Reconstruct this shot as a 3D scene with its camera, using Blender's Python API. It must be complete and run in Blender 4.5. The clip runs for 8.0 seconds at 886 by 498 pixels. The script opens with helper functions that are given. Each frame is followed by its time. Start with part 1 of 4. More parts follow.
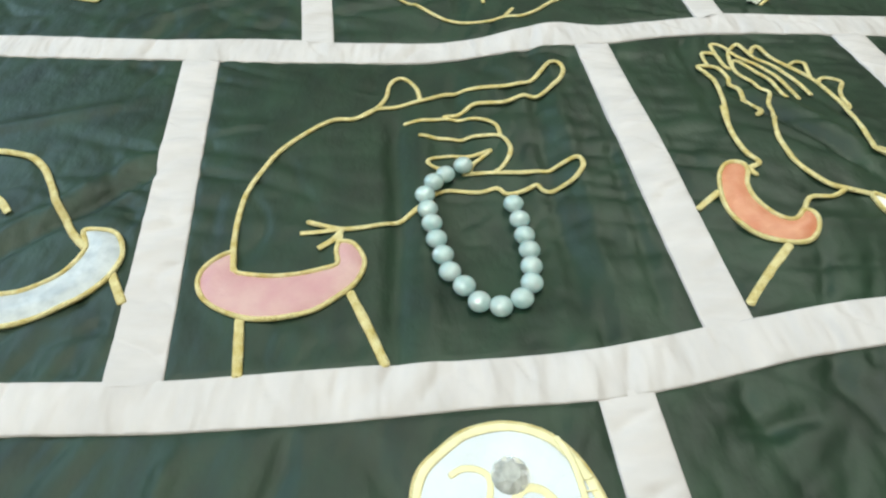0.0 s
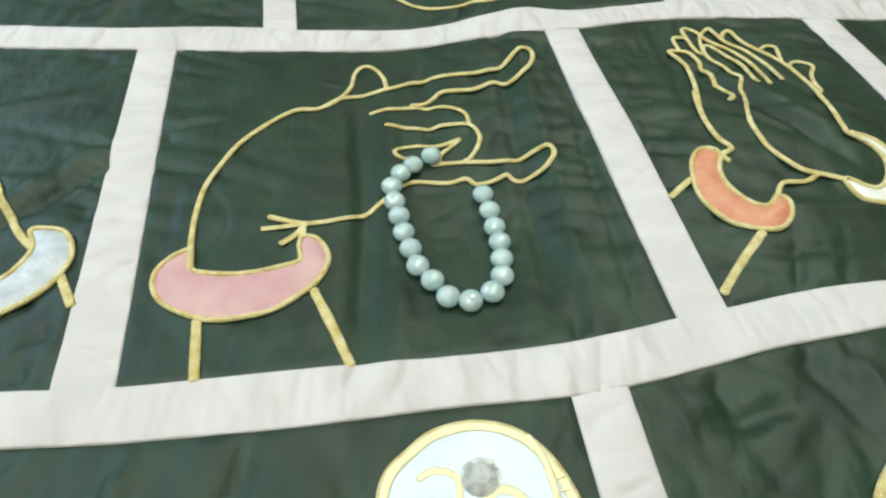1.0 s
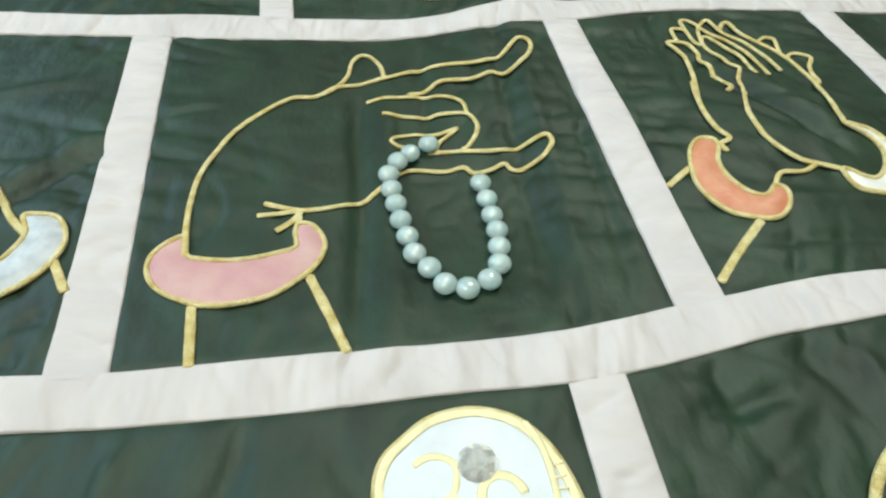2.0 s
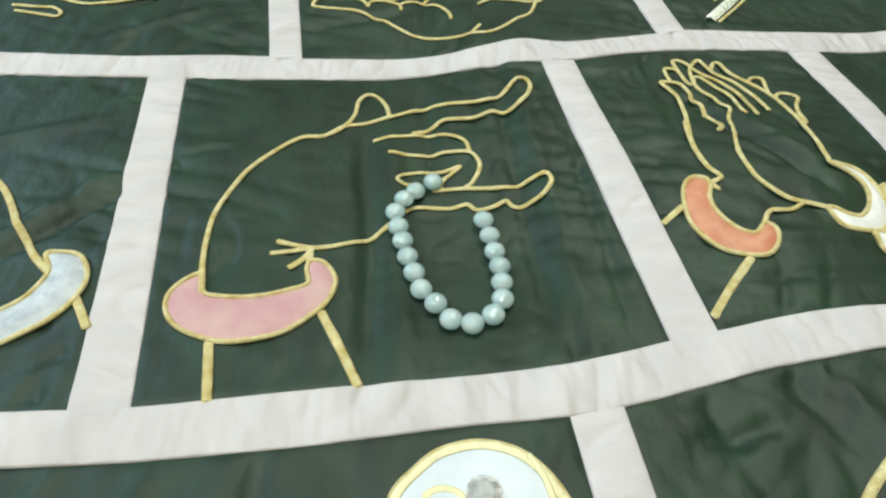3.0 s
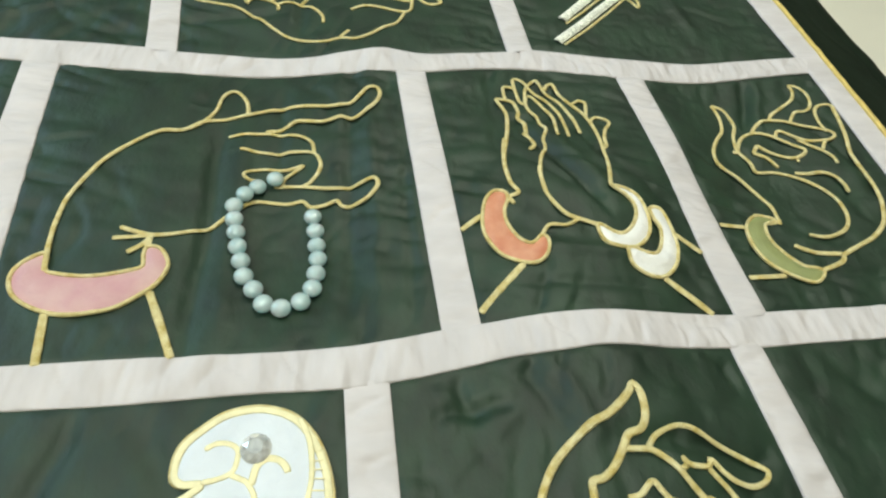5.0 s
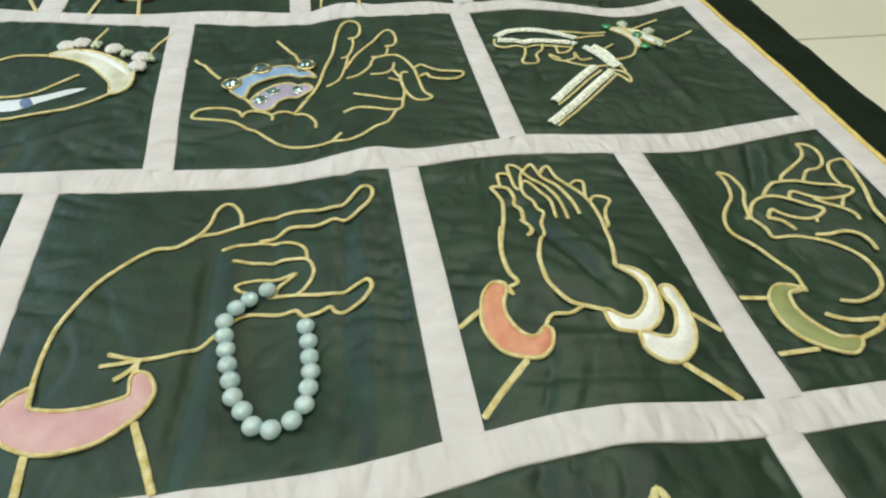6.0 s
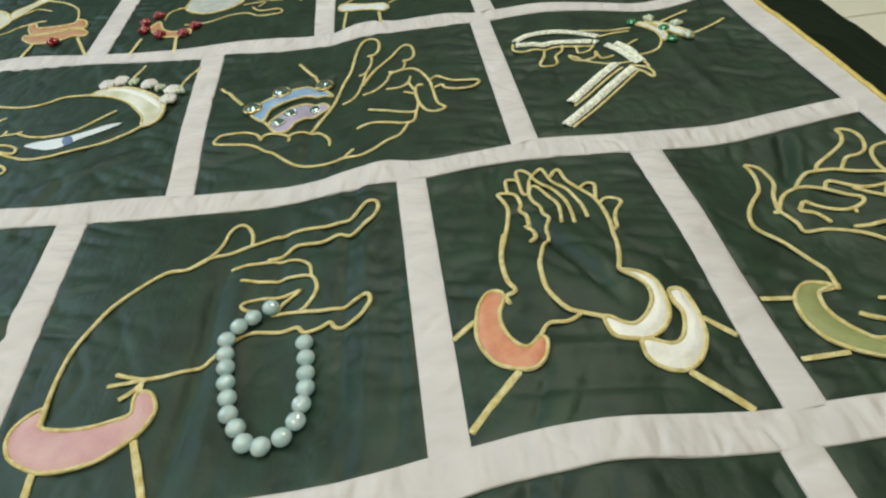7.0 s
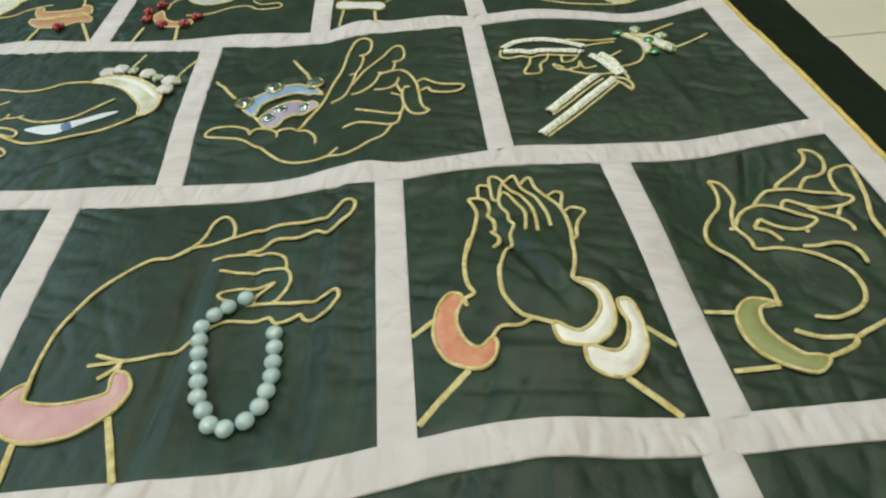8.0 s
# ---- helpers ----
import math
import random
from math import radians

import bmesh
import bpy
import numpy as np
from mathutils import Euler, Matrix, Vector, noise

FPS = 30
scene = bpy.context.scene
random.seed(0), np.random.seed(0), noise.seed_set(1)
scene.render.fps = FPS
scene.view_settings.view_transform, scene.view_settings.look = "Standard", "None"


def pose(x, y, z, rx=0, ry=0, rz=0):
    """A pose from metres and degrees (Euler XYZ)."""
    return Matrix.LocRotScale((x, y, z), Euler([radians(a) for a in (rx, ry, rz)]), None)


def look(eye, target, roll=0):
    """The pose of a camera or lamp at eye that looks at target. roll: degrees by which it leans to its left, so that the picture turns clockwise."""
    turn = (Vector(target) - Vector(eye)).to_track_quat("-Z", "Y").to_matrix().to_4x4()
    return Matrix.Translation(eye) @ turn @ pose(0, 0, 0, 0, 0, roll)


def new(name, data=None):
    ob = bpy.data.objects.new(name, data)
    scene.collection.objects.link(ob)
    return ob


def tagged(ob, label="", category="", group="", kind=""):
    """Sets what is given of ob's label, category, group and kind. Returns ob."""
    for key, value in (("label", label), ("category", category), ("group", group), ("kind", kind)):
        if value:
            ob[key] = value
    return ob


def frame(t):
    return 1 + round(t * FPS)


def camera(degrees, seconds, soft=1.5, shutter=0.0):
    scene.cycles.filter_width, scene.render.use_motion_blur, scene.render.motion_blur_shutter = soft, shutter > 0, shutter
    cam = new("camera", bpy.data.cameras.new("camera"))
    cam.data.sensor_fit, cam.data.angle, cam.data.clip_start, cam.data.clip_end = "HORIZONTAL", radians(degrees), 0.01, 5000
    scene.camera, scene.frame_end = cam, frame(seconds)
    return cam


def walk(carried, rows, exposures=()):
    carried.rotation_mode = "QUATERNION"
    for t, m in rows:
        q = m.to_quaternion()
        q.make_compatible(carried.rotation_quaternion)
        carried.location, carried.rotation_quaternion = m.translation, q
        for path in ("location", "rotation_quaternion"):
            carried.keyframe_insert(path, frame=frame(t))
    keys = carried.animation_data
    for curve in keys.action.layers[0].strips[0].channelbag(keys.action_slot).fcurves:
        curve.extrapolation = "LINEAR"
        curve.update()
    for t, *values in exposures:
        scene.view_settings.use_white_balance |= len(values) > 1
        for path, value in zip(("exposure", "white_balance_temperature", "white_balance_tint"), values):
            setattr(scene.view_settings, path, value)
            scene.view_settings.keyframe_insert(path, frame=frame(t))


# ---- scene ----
cam = camera(70.7, 8.0, 2.2)
PATH = [
    (0, (-0.128, -0.428, 0.265), (-0.054, 0.872, -1.254), -0.6),
    (0.5, (-0.128, -0.427, 0.26), (-0.031, 0.83, -1.293), 0.1),
    (1, (-0.121, -0.42, 0.257), (0.017, 0.852, -1.281), 0.6),
    (1.2, (-0.125, -0.422, 0.252), (0.031, 0.838, -1.293), 1.9),
    (2.3, (-0.12, -0.423, 0.252), (0.034, 0.85, -1.283), 1.1),
    (2.5, (-0.119, -0.422, 0.25), (0.055, 0.865, -1.27), 1.7),
    (3, (-0.127, -0.425, 0.27), (0.037, 0.885, -1.232), 1.5),
    (3.5, (-0.125, -0.438, 0.293), (0.121, 0.817, -1.245), 7.0),
    (3.7, (-0.126, -0.441, 0.31), (0.192, 0.784, -1.239), 10.6),
    (4, (-0.122, -0.459, 0.344), (0.196, 0.78, -1.194), 12.9),
    (4.5, (-0.087, -0.462, 0.355), (0.261, 0.727, -1.215), 13.5),
    (4.7, (-0.063, -0.46, 0.349), (0.269, 0.732, -1.222), 12.0),
    (5.8, (-0.031, -0.446, 0.318), (0.23, 0.898, -1.141), 4.9),
    (6, (-0.016, -0.439, 0.331), (0.194, 0.973, -1.07), 1.0),
    (6.2, (0.008, -0.438, 0.326), (0.111, 1.035, -1.024), -3.3),
    (6.5, (0.023, -0.441, 0.314), (0.089, 1.002, -1.069), -4.1),
    (7, (0.04, -0.44, 0.321), (0.013, 1.027, -1.038), -8.1),
    (7.5, (0.043, -0.442, 0.333), (0.013, 1.034, -1.015), -6.8),
    (8, (0.071, -0.453, 0.342), (0.02, 0.991, -1.04), -6.2),
]
walk(cam, [(t, look(eye, target, roll)) for t, eye, target, roll in PATH],
     [(0, 0.04, 6400, 7), (1, 0.03, 6400, 7), (2.5, -0.02, 6400, 7), (3.5, -0.06, 6500, 7), (4.5, -0.1, 6600, 7), (6, -0.17, 6700, 7), (7, -0.35, 6850, 8), (8, -0.37, 6850, 8)])

# ---- light: two ceiling lamps and a window in the west wall ----
world = bpy.data.worlds.new("world")
scene.world = world
world.use_nodes = True
world.node_tree.nodes["Background"].inputs[0].default_value = (0.55, 0.7, 1.0, 1)
world.node_tree.nodes["Background"].inputs[1].default_value = 0.6
LAMPS = ((0.55, 0.95, 2.36), (-0.75, -0.75, 2.36))


def area_lamp(name, power, colour, shape, size, size_y, m):
    data = bpy.data.lights.new(name, "AREA")
    data.energy, data.color, data.shape, data.size, data.size_y = power, colour, shape, size, size_y
    ob = new(name, data)
    ob.matrix_world = m
    return ob


for place, power in zip(LAMPS, (26.0, 35.0)):
    area_lamp("ceiling_lamp_light", power, (0.97, 1.0, 0.86), "RECTANGLE", 1.1, 0.6, pose(*place))
area_lamp("west_window_light", 40.0, (0.52, 0.78, 1.0), "RECTANGLE", 1.5, 0.9, look((-2.26, 1.2, 1.7), (0, 0.4, 0.5)))


# ---- materials ----
def material(name, colour, rough=0.6, metal=0.0, spec=0.5, vary=0.0, vary_size=60.0, bump=0.0, bump_size=900.0,
             stretch=(1, 1, 1), coords="Object", sheen=0.0, sub=0.0, coat=0.0, second=None, per_object=0.0, deep=0.001, island=0.0, radius=0.004, detail=4, clear=0.0):
    """A Principled material with mottled colour at two scales and a fine relief."""
    mat = bpy.data.materials.new(name)
    mat.use_nodes = True
    nodes, links = mat.node_tree.nodes, mat.node_tree.links
    p = nodes["Principled BSDF"]
    p.inputs["Roughness"].default_value = rough
    p.inputs["Metallic"].default_value = metal
    p.inputs["Specular IOR Level"].default_value = spec
    p.inputs["Sheen Weight"].default_value = sheen
    p.inputs["Coat Weight"].default_value = coat
    p.inputs["Coat Roughness"].default_value = 0.03
    p.inputs["Transmission Weight"].default_value = clear
    if sub:
        p.inputs["Subsurface Weight"].default_value = sub
        p.inputs["Subsurface Radius"].default_value = (0.8 * radius, radius, radius)
        p.inputs["Subsurface Scale"].default_value = 1.0
    where = nodes.new("ShaderNodeTexCoord")
    place = nodes.new("ShaderNodeMapping")
    place.inputs["Scale"].default_value = stretch
    links.new(where.outputs[coords], place.inputs[0])
    dark = tuple(c * (1 - vary) for c in colour)
    light = second or tuple(min(1.0, c * (1 + vary)) for c in colour)
    big = nodes.new("ShaderNodeTexNoise")
    big.inputs["Scale"].default_value = vary_size
    big.inputs["Detail"].default_value = 6
    links.new(place.outputs[0], big.inputs[0])
    ramp = nodes.new("ShaderNodeValToRGB")
    ramp.color_ramp.elements[0].position, ramp.color_ramp.elements[1].position = 0.3, 0.7
    ramp.color_ramp.elements[0].color, ramp.color_ramp.elements[1].color = (*dark, 1), (*light, 1)
    links.new(big.outputs[0], ramp.inputs[0])
    if per_object or island:
        info = nodes.new("ShaderNodeNewGeometry" if island else "ShaderNodeObjectInfo")
        per_object = per_object or island
        shift = nodes.new("ShaderNodeMapRange")
        shift.inputs["To Min"].default_value, shift.inputs["To Max"].default_value = 1 - per_object, 1 + per_object
        links.new(info.outputs["Random Per Island" if island else "Random"], shift.inputs[0])
        tint = nodes.new("ShaderNodeHueSaturation")
        links.new(shift.outputs[0], tint.inputs["Value"])
        links.new(ramp.outputs[0], tint.inputs["Color"])
        links.new(tint.outputs[0], p.inputs["Base Color"])
    else:
        links.new(ramp.outputs[0], p.inputs["Base Color"])
    if bump:
        fine = nodes.new("ShaderNodeTexNoise")
        fine.inputs["Scale"].default_value = bump_size
        fine.inputs["Detail"].default_value = detail
        links.new(place.outputs[0], fine.inputs[0])
        relief = nodes.new("ShaderNodeBump")
        relief.inputs["Strength"].default_value = bump
        relief.inputs["Distance"].default_value = deep
        links.new(fine.outputs[0], relief.inputs["Height"])
        links.new(relief.outputs[0], p.inputs["Normal"])
    return mat


SATIN = material("dark_green_satin", (0.0125, 0.0320, 0.0165), 0.54, spec=0.47, vary=0.38, vary_size=24, bump=0.3, bump_size=55, stretch=(1.6, 1.0, 1), deep=0.004, detail=3)
BORDER = material("black_green_satin", (0.007, 0.014, 0.007), 0.6, spec=0.12, vary=0.2, vary_size=18, bump=0.2, bump_size=500)
SASH = material("off_white_cotton", (0.625, 0.58, 0.59), 0.75, vary=0.09, vary_size=45, bump=1.0, bump_size=48, stretch=(1, 0.4, 1), coords="UV", spec=0.2, deep=0.008, detail=2)
GOLD = material("gold_cord_thread", (0.85, 0.65, 0.20), 0.42, metal=0.06, vary=0.18, vary_size=160, bump=1.0, bump_size=900, deep=0.002, second=(0.98, 0.87, 0.50))
PALE_GOLD = material("pale_gold_satin_stitch", (0.90, 0.82, 0.50), 0.5, metal=0.0, vary=0.1, vary_size=160, bump=0.4, bump_size=1500)
PIPING = material("gold_piping", (0.74, 0.55, 0.17), 0.45, metal=0.25, vary=0.15, vary_size=120, bump=0.5, bump_size=1200)
CLOTH = {
    "pink": material("pink_satin", (0.56, 0.28, 0.31), 0.5, second=(0.66, 0.43, 0.41), vary_size=40, bump=0.6, bump_size=110, deep=0.002, sheen=0.1),
    "orange": material("orange_satin", (0.55, 0.17, 0.085), 0.45, second=(0.69, 0.33, 0.20), vary_size=75, bump=0.6, bump_size=110, deep=0.002, sheen=0.1),
    "white": material("white_satin", (0.70, 0.74, 0.80), 0.45, vary=0.04, vary_size=60, bump=0.6, bump_size=130, deep=0.002, sheen=0.1),
    "ivory": material("ivory_satin", (0.85, 0.83, 0.80), 0.45, vary=0.05, vary_size=60, bump=0.7, bump_size=110, deep=0.003, sheen=0.1),
    "dove": material("dove_grey_satin", (0.40, 0.42, 0.41), 0.5, second=(0.56, 0.57, 0.55), vary_size=90, bump=0.35, bump_size=260),
    "olive": material("olive_satin", (0.27, 0.29, 0.11), 0.5, vary=0.12, vary_size=60, bump=0.6, bump_size=110, deep=0.002, sheen=0.1),
    "grey": material("silver_grey_satin", (0.40, 0.43, 0.47), 0.40, second=(0.62, 0.64, 0.67), vary_size=130, bump=0.6, bump_size=110, deep=0.002, sheen=0.1),
    "blue": material("sky_blue_satin", (0.16, 0.33, 0.62), 0.45, vary=0.2, vary_size=50, bump=0.35, bump_size=260, second=(0.36, 0.50, 0.68)),
    "lilac": material("lilac_satin", (0.40, 0.35, 0.50), 0.5, vary=0.12, vary_size=60, bump=0.35, bump_size=260),
    "cream": material("cream_satin", (0.62, 0.60, 0.44), 0.45, vary=0.12, vary_size=40, bump=0.35, bump_size=260, second=(0.80, 0.79, 0.72)),
    "tan": material("tan_satin", (0.50, 0.26, 0.14), 0.5, vary=0.12, vary_size=60, bump=0.35, bump_size=260),
    "iris": material("slate_blue_satin", (0.12, 0.18, 0.33), 0.5, vary=0.1, vary_size=60, bump=0.3, bump_size=260),
}
JADE = material("pale_jade_glass", (0.55, 0.77, 0.79), 0.03, spec=0.8, vary=0.1, vary_size=120, sub=1.0, coat=1.0, second=(0.67, 0.86, 0.87), per_object=0.07, radius=0.014, clear=0.27)
SMOKY = material("smoky_green_crystal", (0.14, 0.22, 0.20), 0.06, metal=0.4, vary=0.6, vary_size=300, coat=1.0)
PEARL = material("white_pearl", (0.88, 0.86, 0.84), 0.28, spec=0.6, vary=0.05, vary_size=300, coat=0.2, sub=0.6, radius=0.003)
SILVER_BEAD = material("silver_lined_bead", (0.86, 0.86, 0.76), 0.16, vary=0.1, vary_size=700, coat=0.8, island=0.28)
PALE_GLASS = material("pale_green_glass", (0.62, 0.68, 0.52), 0.15, vary=0.15, vary_size=200, coat=0.6, sub=0.5, radius=0.003)
CRYSTAL = material("foil_backed_crystal", (0.85, 0.88, 0.86), 0.03, metal=0.45, vary=0.35, vary_size=200, coat=1.0)
RED = material("red_glass", (0.30, 0.015, 0.02), 0.12, spec=0.7, vary=0.15, vary_size=300, coat=0.6)
GREEN = material("green_glass", (0.03, 0.22, 0.09), 0.12, spec=0.7, vary=0.15, vary_size=300, coat=0.6)
SILVER = material("silver_bezel_metal", (0.70, 0.74, 0.74), 0.25, metal=0.9, vary=0.15, vary_size=400)
METAL = material("gold_bezel_metal", (0.72, 0.55, 0.25), 0.28, metal=0.9, vary=0.1, vary_size=400)
TILE = material("cream_floor_tile", (0.68, 0.64, 0.54), 0.28, vary=0.05, vary_size=6, bump=0.05, bump_size=60, per_object=0.02)
GROUT = material("grout", (0.42, 0.38, 0.31), 0.9, vary=0.1, vary_size=80, bump=0.4, bump_size=700)
WALL = material("beige_wall_paint", (0.30, 0.28, 0.25), 0.85, vary=0.03, vary_size=3, bump=0.1, bump_size=200)
FRAME = material("white_window_paint", (0.8, 0.8, 0.78), 0.4, vary=0.03, vary_size=10)
DIFFUSER = bpy.data.materials.new("lit_lamp_diffuser")
DIFFUSER.use_nodes = True
DIFFUSER.node_tree.nodes["Principled BSDF"].inputs["Emission Color"].default_value = (1.0, 0.95, 0.86, 1)
DIFFUSER.node_tree.nodes["Principled BSDF"].inputs["Emission Strength"].default_value = 3.0


# ---- helpers of this scene ----
def link_mesh(name, verts, faces, mat, parent=None, label="", uvs=None, smooth=True):
    data = bpy.data.meshes.new(name)
    data.from_pydata(verts, [], faces)
    data.materials.append(mat)
    if smooth:
        data.polygons.foreach_set("use_smooth", [True] * len(data.polygons))
    if uvs:
        layer = data.uv_layers.new()
        for loop in data.loops:
            layer.data[loop.index].uv = uvs[loop.vertex_index]
    ob = new(name, data)
    ob.parent = parent
    if label:
        ob["label"] = label
    return ob


def part(name, bm, mat, parent=None, label="", smooth=True):
    data = bpy.data.meshes.new(name)
    bm.to_mesh(data)
    bm.free()
    data.materials.append(mat)
    if smooth:
        data.polygons.foreach_set("use_smooth", [True] * len(data.polygons))
    ob = new(name, data)
    ob.parent = parent
    if label:
        ob["label"] = label
    return ob


def box(lo, hi, bevel=0.0):
    bm = bmesh.new()
    bmesh.ops.create_cube(bm, size=1)
    for v in bm.verts:
        v.co = Vector([lo[i] + (v.co[i] + 0.5) * (hi[i] - lo[i]) for i in range(3)])
    if bevel:
        bmesh.ops.bevel(bm, geom=bm.edges[:], offset=bevel, segments=2, affect="EDGES")
    return bm


def between(points, x):
    """The smooth curve through points (in mm, sorted) at x metres, in metres."""
    x *= 1000
    if x <= points[0][0] or x >= points[-1][0]:
        a, b = (points[0], points[1]) if x <= points[0][0] else (points[-2], points[-1])
        end = points[0] if x <= points[0][0] else points[-1]
        slope = (b[1] - a[1]) / (b[0] - a[0])
        return (end[1] + 0.3 * slope * max(-150, min(150, x - end[0]))) / 1000
    i = max(k for k in range(len(points) - 1) if points[k][0] <= x)
    def slope_at(k):
        a, b = points[max(k - 1, 0)], points[min(k + 1, len(points) - 1)]
        return (b[1] - a[1]) / (b[0] - a[0])
    (x0, y0), (x1, y1) = points[i], points[i + 1]
    w = x1 - x0
    s = (x - x0) / w
    return ((2 * s**3 - 3 * s**2 + 1) * y0 + (s**3 - 2 * s**2 + s) * w * slope_at(i)
            + (3 * s**2 - 2 * s**3) * y1 + (s**3 - s**2) * w * slope_at(i + 1)) / 1000


def flowing(points, closed=False, step=1.6):
    """Points in mm along the smooth line through the given ones, about step mm apart."""
    p = [Vector((q[0], q[1])) for q in points]
    n, line = len(p), []
    for i in range(n if closed else n - 1):
        a, b = p[i], p[(i + 1) % n]
        before = p[i - 1] if closed or i else a
        after = p[(i + 2) % n] if closed or i < n - 2 else b
        pieces = max(2, int((b - a).length / step))
        for k in range(pieces):
            s = k / pieces
            line.append(0.5 * (2 * a + (b - before) * s + (2 * before - 5 * a + 4 * b - after) * s**2
                               + (3 * a - before - 3 * b + after) * s**3))
    if not closed:
        line.append(p[-1])
    return line


# ---- the lie of the cloth ----
CREASES = [  # from, to, width, height: folds in the cloth, mm
    ((-375, -198), (-285, -117), 6, -2.0), ((-385, -188), (-295, -105), 9, 1.4), ((-315, -250), (-290, -239), 6, -1.0), ((-420, -80), (-320, -50), 9, 1.2),
    ((-264, -93), (-228, -86), 3, -1.3), ((-262, -88), (-230, -80), 4, 0.8), ((-170, -40), (-150, -45), 4, 0.7),
    ((-139, -70), (-143, -271), 9, -1.5), ((-122, -60), (-124, -265), 11, 1.1), ((-95, -20), (-98, -110), 8, -1.0),
    ((-39, -10), (-45, -247), 8, -1.2), ((-24, 10), (-26, -250), 8, 1.0), ((2, -60), (-4, -255), 5, -1.2),
    ((96, -70), (142, -172), 6, -2.4), ((112, -72), (152, -160), 9, 1.3), ((180, -142), (204, -166), 4, -1.3),
    ((60, -295), (76, -335), 6, -1.7), ((76, -295), (92, -340), 9, 1.2), ((107, -290), (102, -318), 5, -1.4), ((62, -287), (80, -310), 5, -1.5),
    ((16, -296), (28, -322), 6, -1.6), ((5, -317), (50, -314), 7, -1.5), ((187, -296), (192, -318), 5, -1.3), ((120, -340), (190, -360), 9, -1.2),
    ((322, 116), (366, 90), 5, -0.7), ((318, 124), (360, 102), 8, 0.5), ((334, 0), (314, -58), 7, -1.7), ((346, -4), (326, -60), 7, 1.2),
    ((170, 230), (178, 120), 9, -1.0), ((290, 220), (310, 70), 10, 1.0), ((-215, 190), (-60, 215), 10, 1.0), ((-190, 70), (-100, 90), 8, -1.0),
    ((-340, 60), (-260, 110), 8, 1.1), ((-360, 100), (-280, 150), 8, -1.0), ((300, -225), (400, -235), 5, -1.2), ((240, -90), (262, -110), 4, -1.0),
    ((60, -232), (160, -242), 6, -1.0), ((80, -205), (190, -220), 8, 0.9), ((-110, -390), (-160, -310), 10, -1.2), ((-190, -310), (-210, -380), 9, -1.4),
    ((-240, -310), (-250, -380), 8, 1.3), ((270, -300), (330, -370), 9, -1.6), ((300, -295), (360, -360), 9, 1.3), ((-80, 220), (-84, 60), 8, -1.2),
]


HOLLOWS = [(-110, 10, -10.2), (-125, -70, -6.8), (-90, -130, -7.4), (-80, -195, -11.2), (-120, -205, -1.8), (-30, 20, 1.8), (-30, -100, -0.0), (70, -120, 6.3), (110, -190, 8.2), (110, -270, 9.1), (160, -140, 10.3), (120, -345, 10.4), (175, -230, 1.4), (220, -180, -2.4), (290, -40, -10.8), (295, -130, -8.2), (-200, -180, -0.9), (-195, 40, -6.1), (-90, 290, -4.8), (-20, 310, 5.8), (290, 280, -5.0), (-40, 70, -1.6), (200, -300, 0.2), (30, -250, 0.7), (240, -60, 5.2)]  # broad rises and hollows: place and height, mm


def lie(x, y):
    """The height of the cloth's upper face at a place in metres: long waves, puckers and folds."""
    z = 0.0008 * noise.noise((x * 9, y * 7, 3.1)) + 0.0005 * noise.noise((x * 22, y * 14, 8.4)) + 0.00024 * noise.noise((x * 60, y * 110, 1.7)) + 0.0014 * max(0.0, 0.16 - abs(noise.noise((x * 17 + y * 6, y * 13 - x * 5, 4.4)))) / 0.16 * max(0.0, noise.noise((x * 6, y * 6, 7.7)) + 0.15)
    for x0, y0, high in HOLLOWS:
        z += high * 0.001 * math.exp(-((1000 * x - x0) ** 2 + (1000 * y - y0) ** 2) / 62.0 ** 2)
    for (x0, y0), (x1, y1), wide, high in CREASES:
        dx, dy = (x1 - x0) / 1000, (y1 - y0) / 1000
        long = dx * dx + dy * dy
        s = ((x - x0 / 1000) * dx + (y - y0 / 1000) * dy) / long
        if -0.1 < s < 1.1:
            off = ((x - x0 / 1000) * dy - (y - y0 / 1000) * dx) / math.sqrt(long) * 1000
            if abs(off) < 3 * wide:
                off += 2.5 * noise.noise((s * 3, x0 * 0.1, 0))
                z += high * 0.0025 * min(1.0, wide / 8) * math.exp(-(off / wide) ** 2 * 2) * max(0.0, min(1.0, 4 * s + 0.4, 4.4 - 4 * s))
    return z


def sheet(name, nu, nv, place, mat, parent, label=""):
    """A grid of cloth: place(u, v) gives x, y, height over the lie, u and v in metres for the weave."""
    verts, uvs = [], []
    for j in range(nv + 1):
        for i in range(nu + 1):
            x, y, h, a, b = place(i / nu, j / nv)
            verts.append((x, y, lie(x, y) + h))
            uvs.append((a, b))
    faces = [(j * (nu + 1) + i, j * (nu + 1) + i + 1, (j + 1) * (nu + 1) + i + 1, (j + 1) * (nu + 1) + i) for j in range(nv) for i in range(nu)]
    return link_mesh(name, verts, faces, mat, parent, label, uvs)


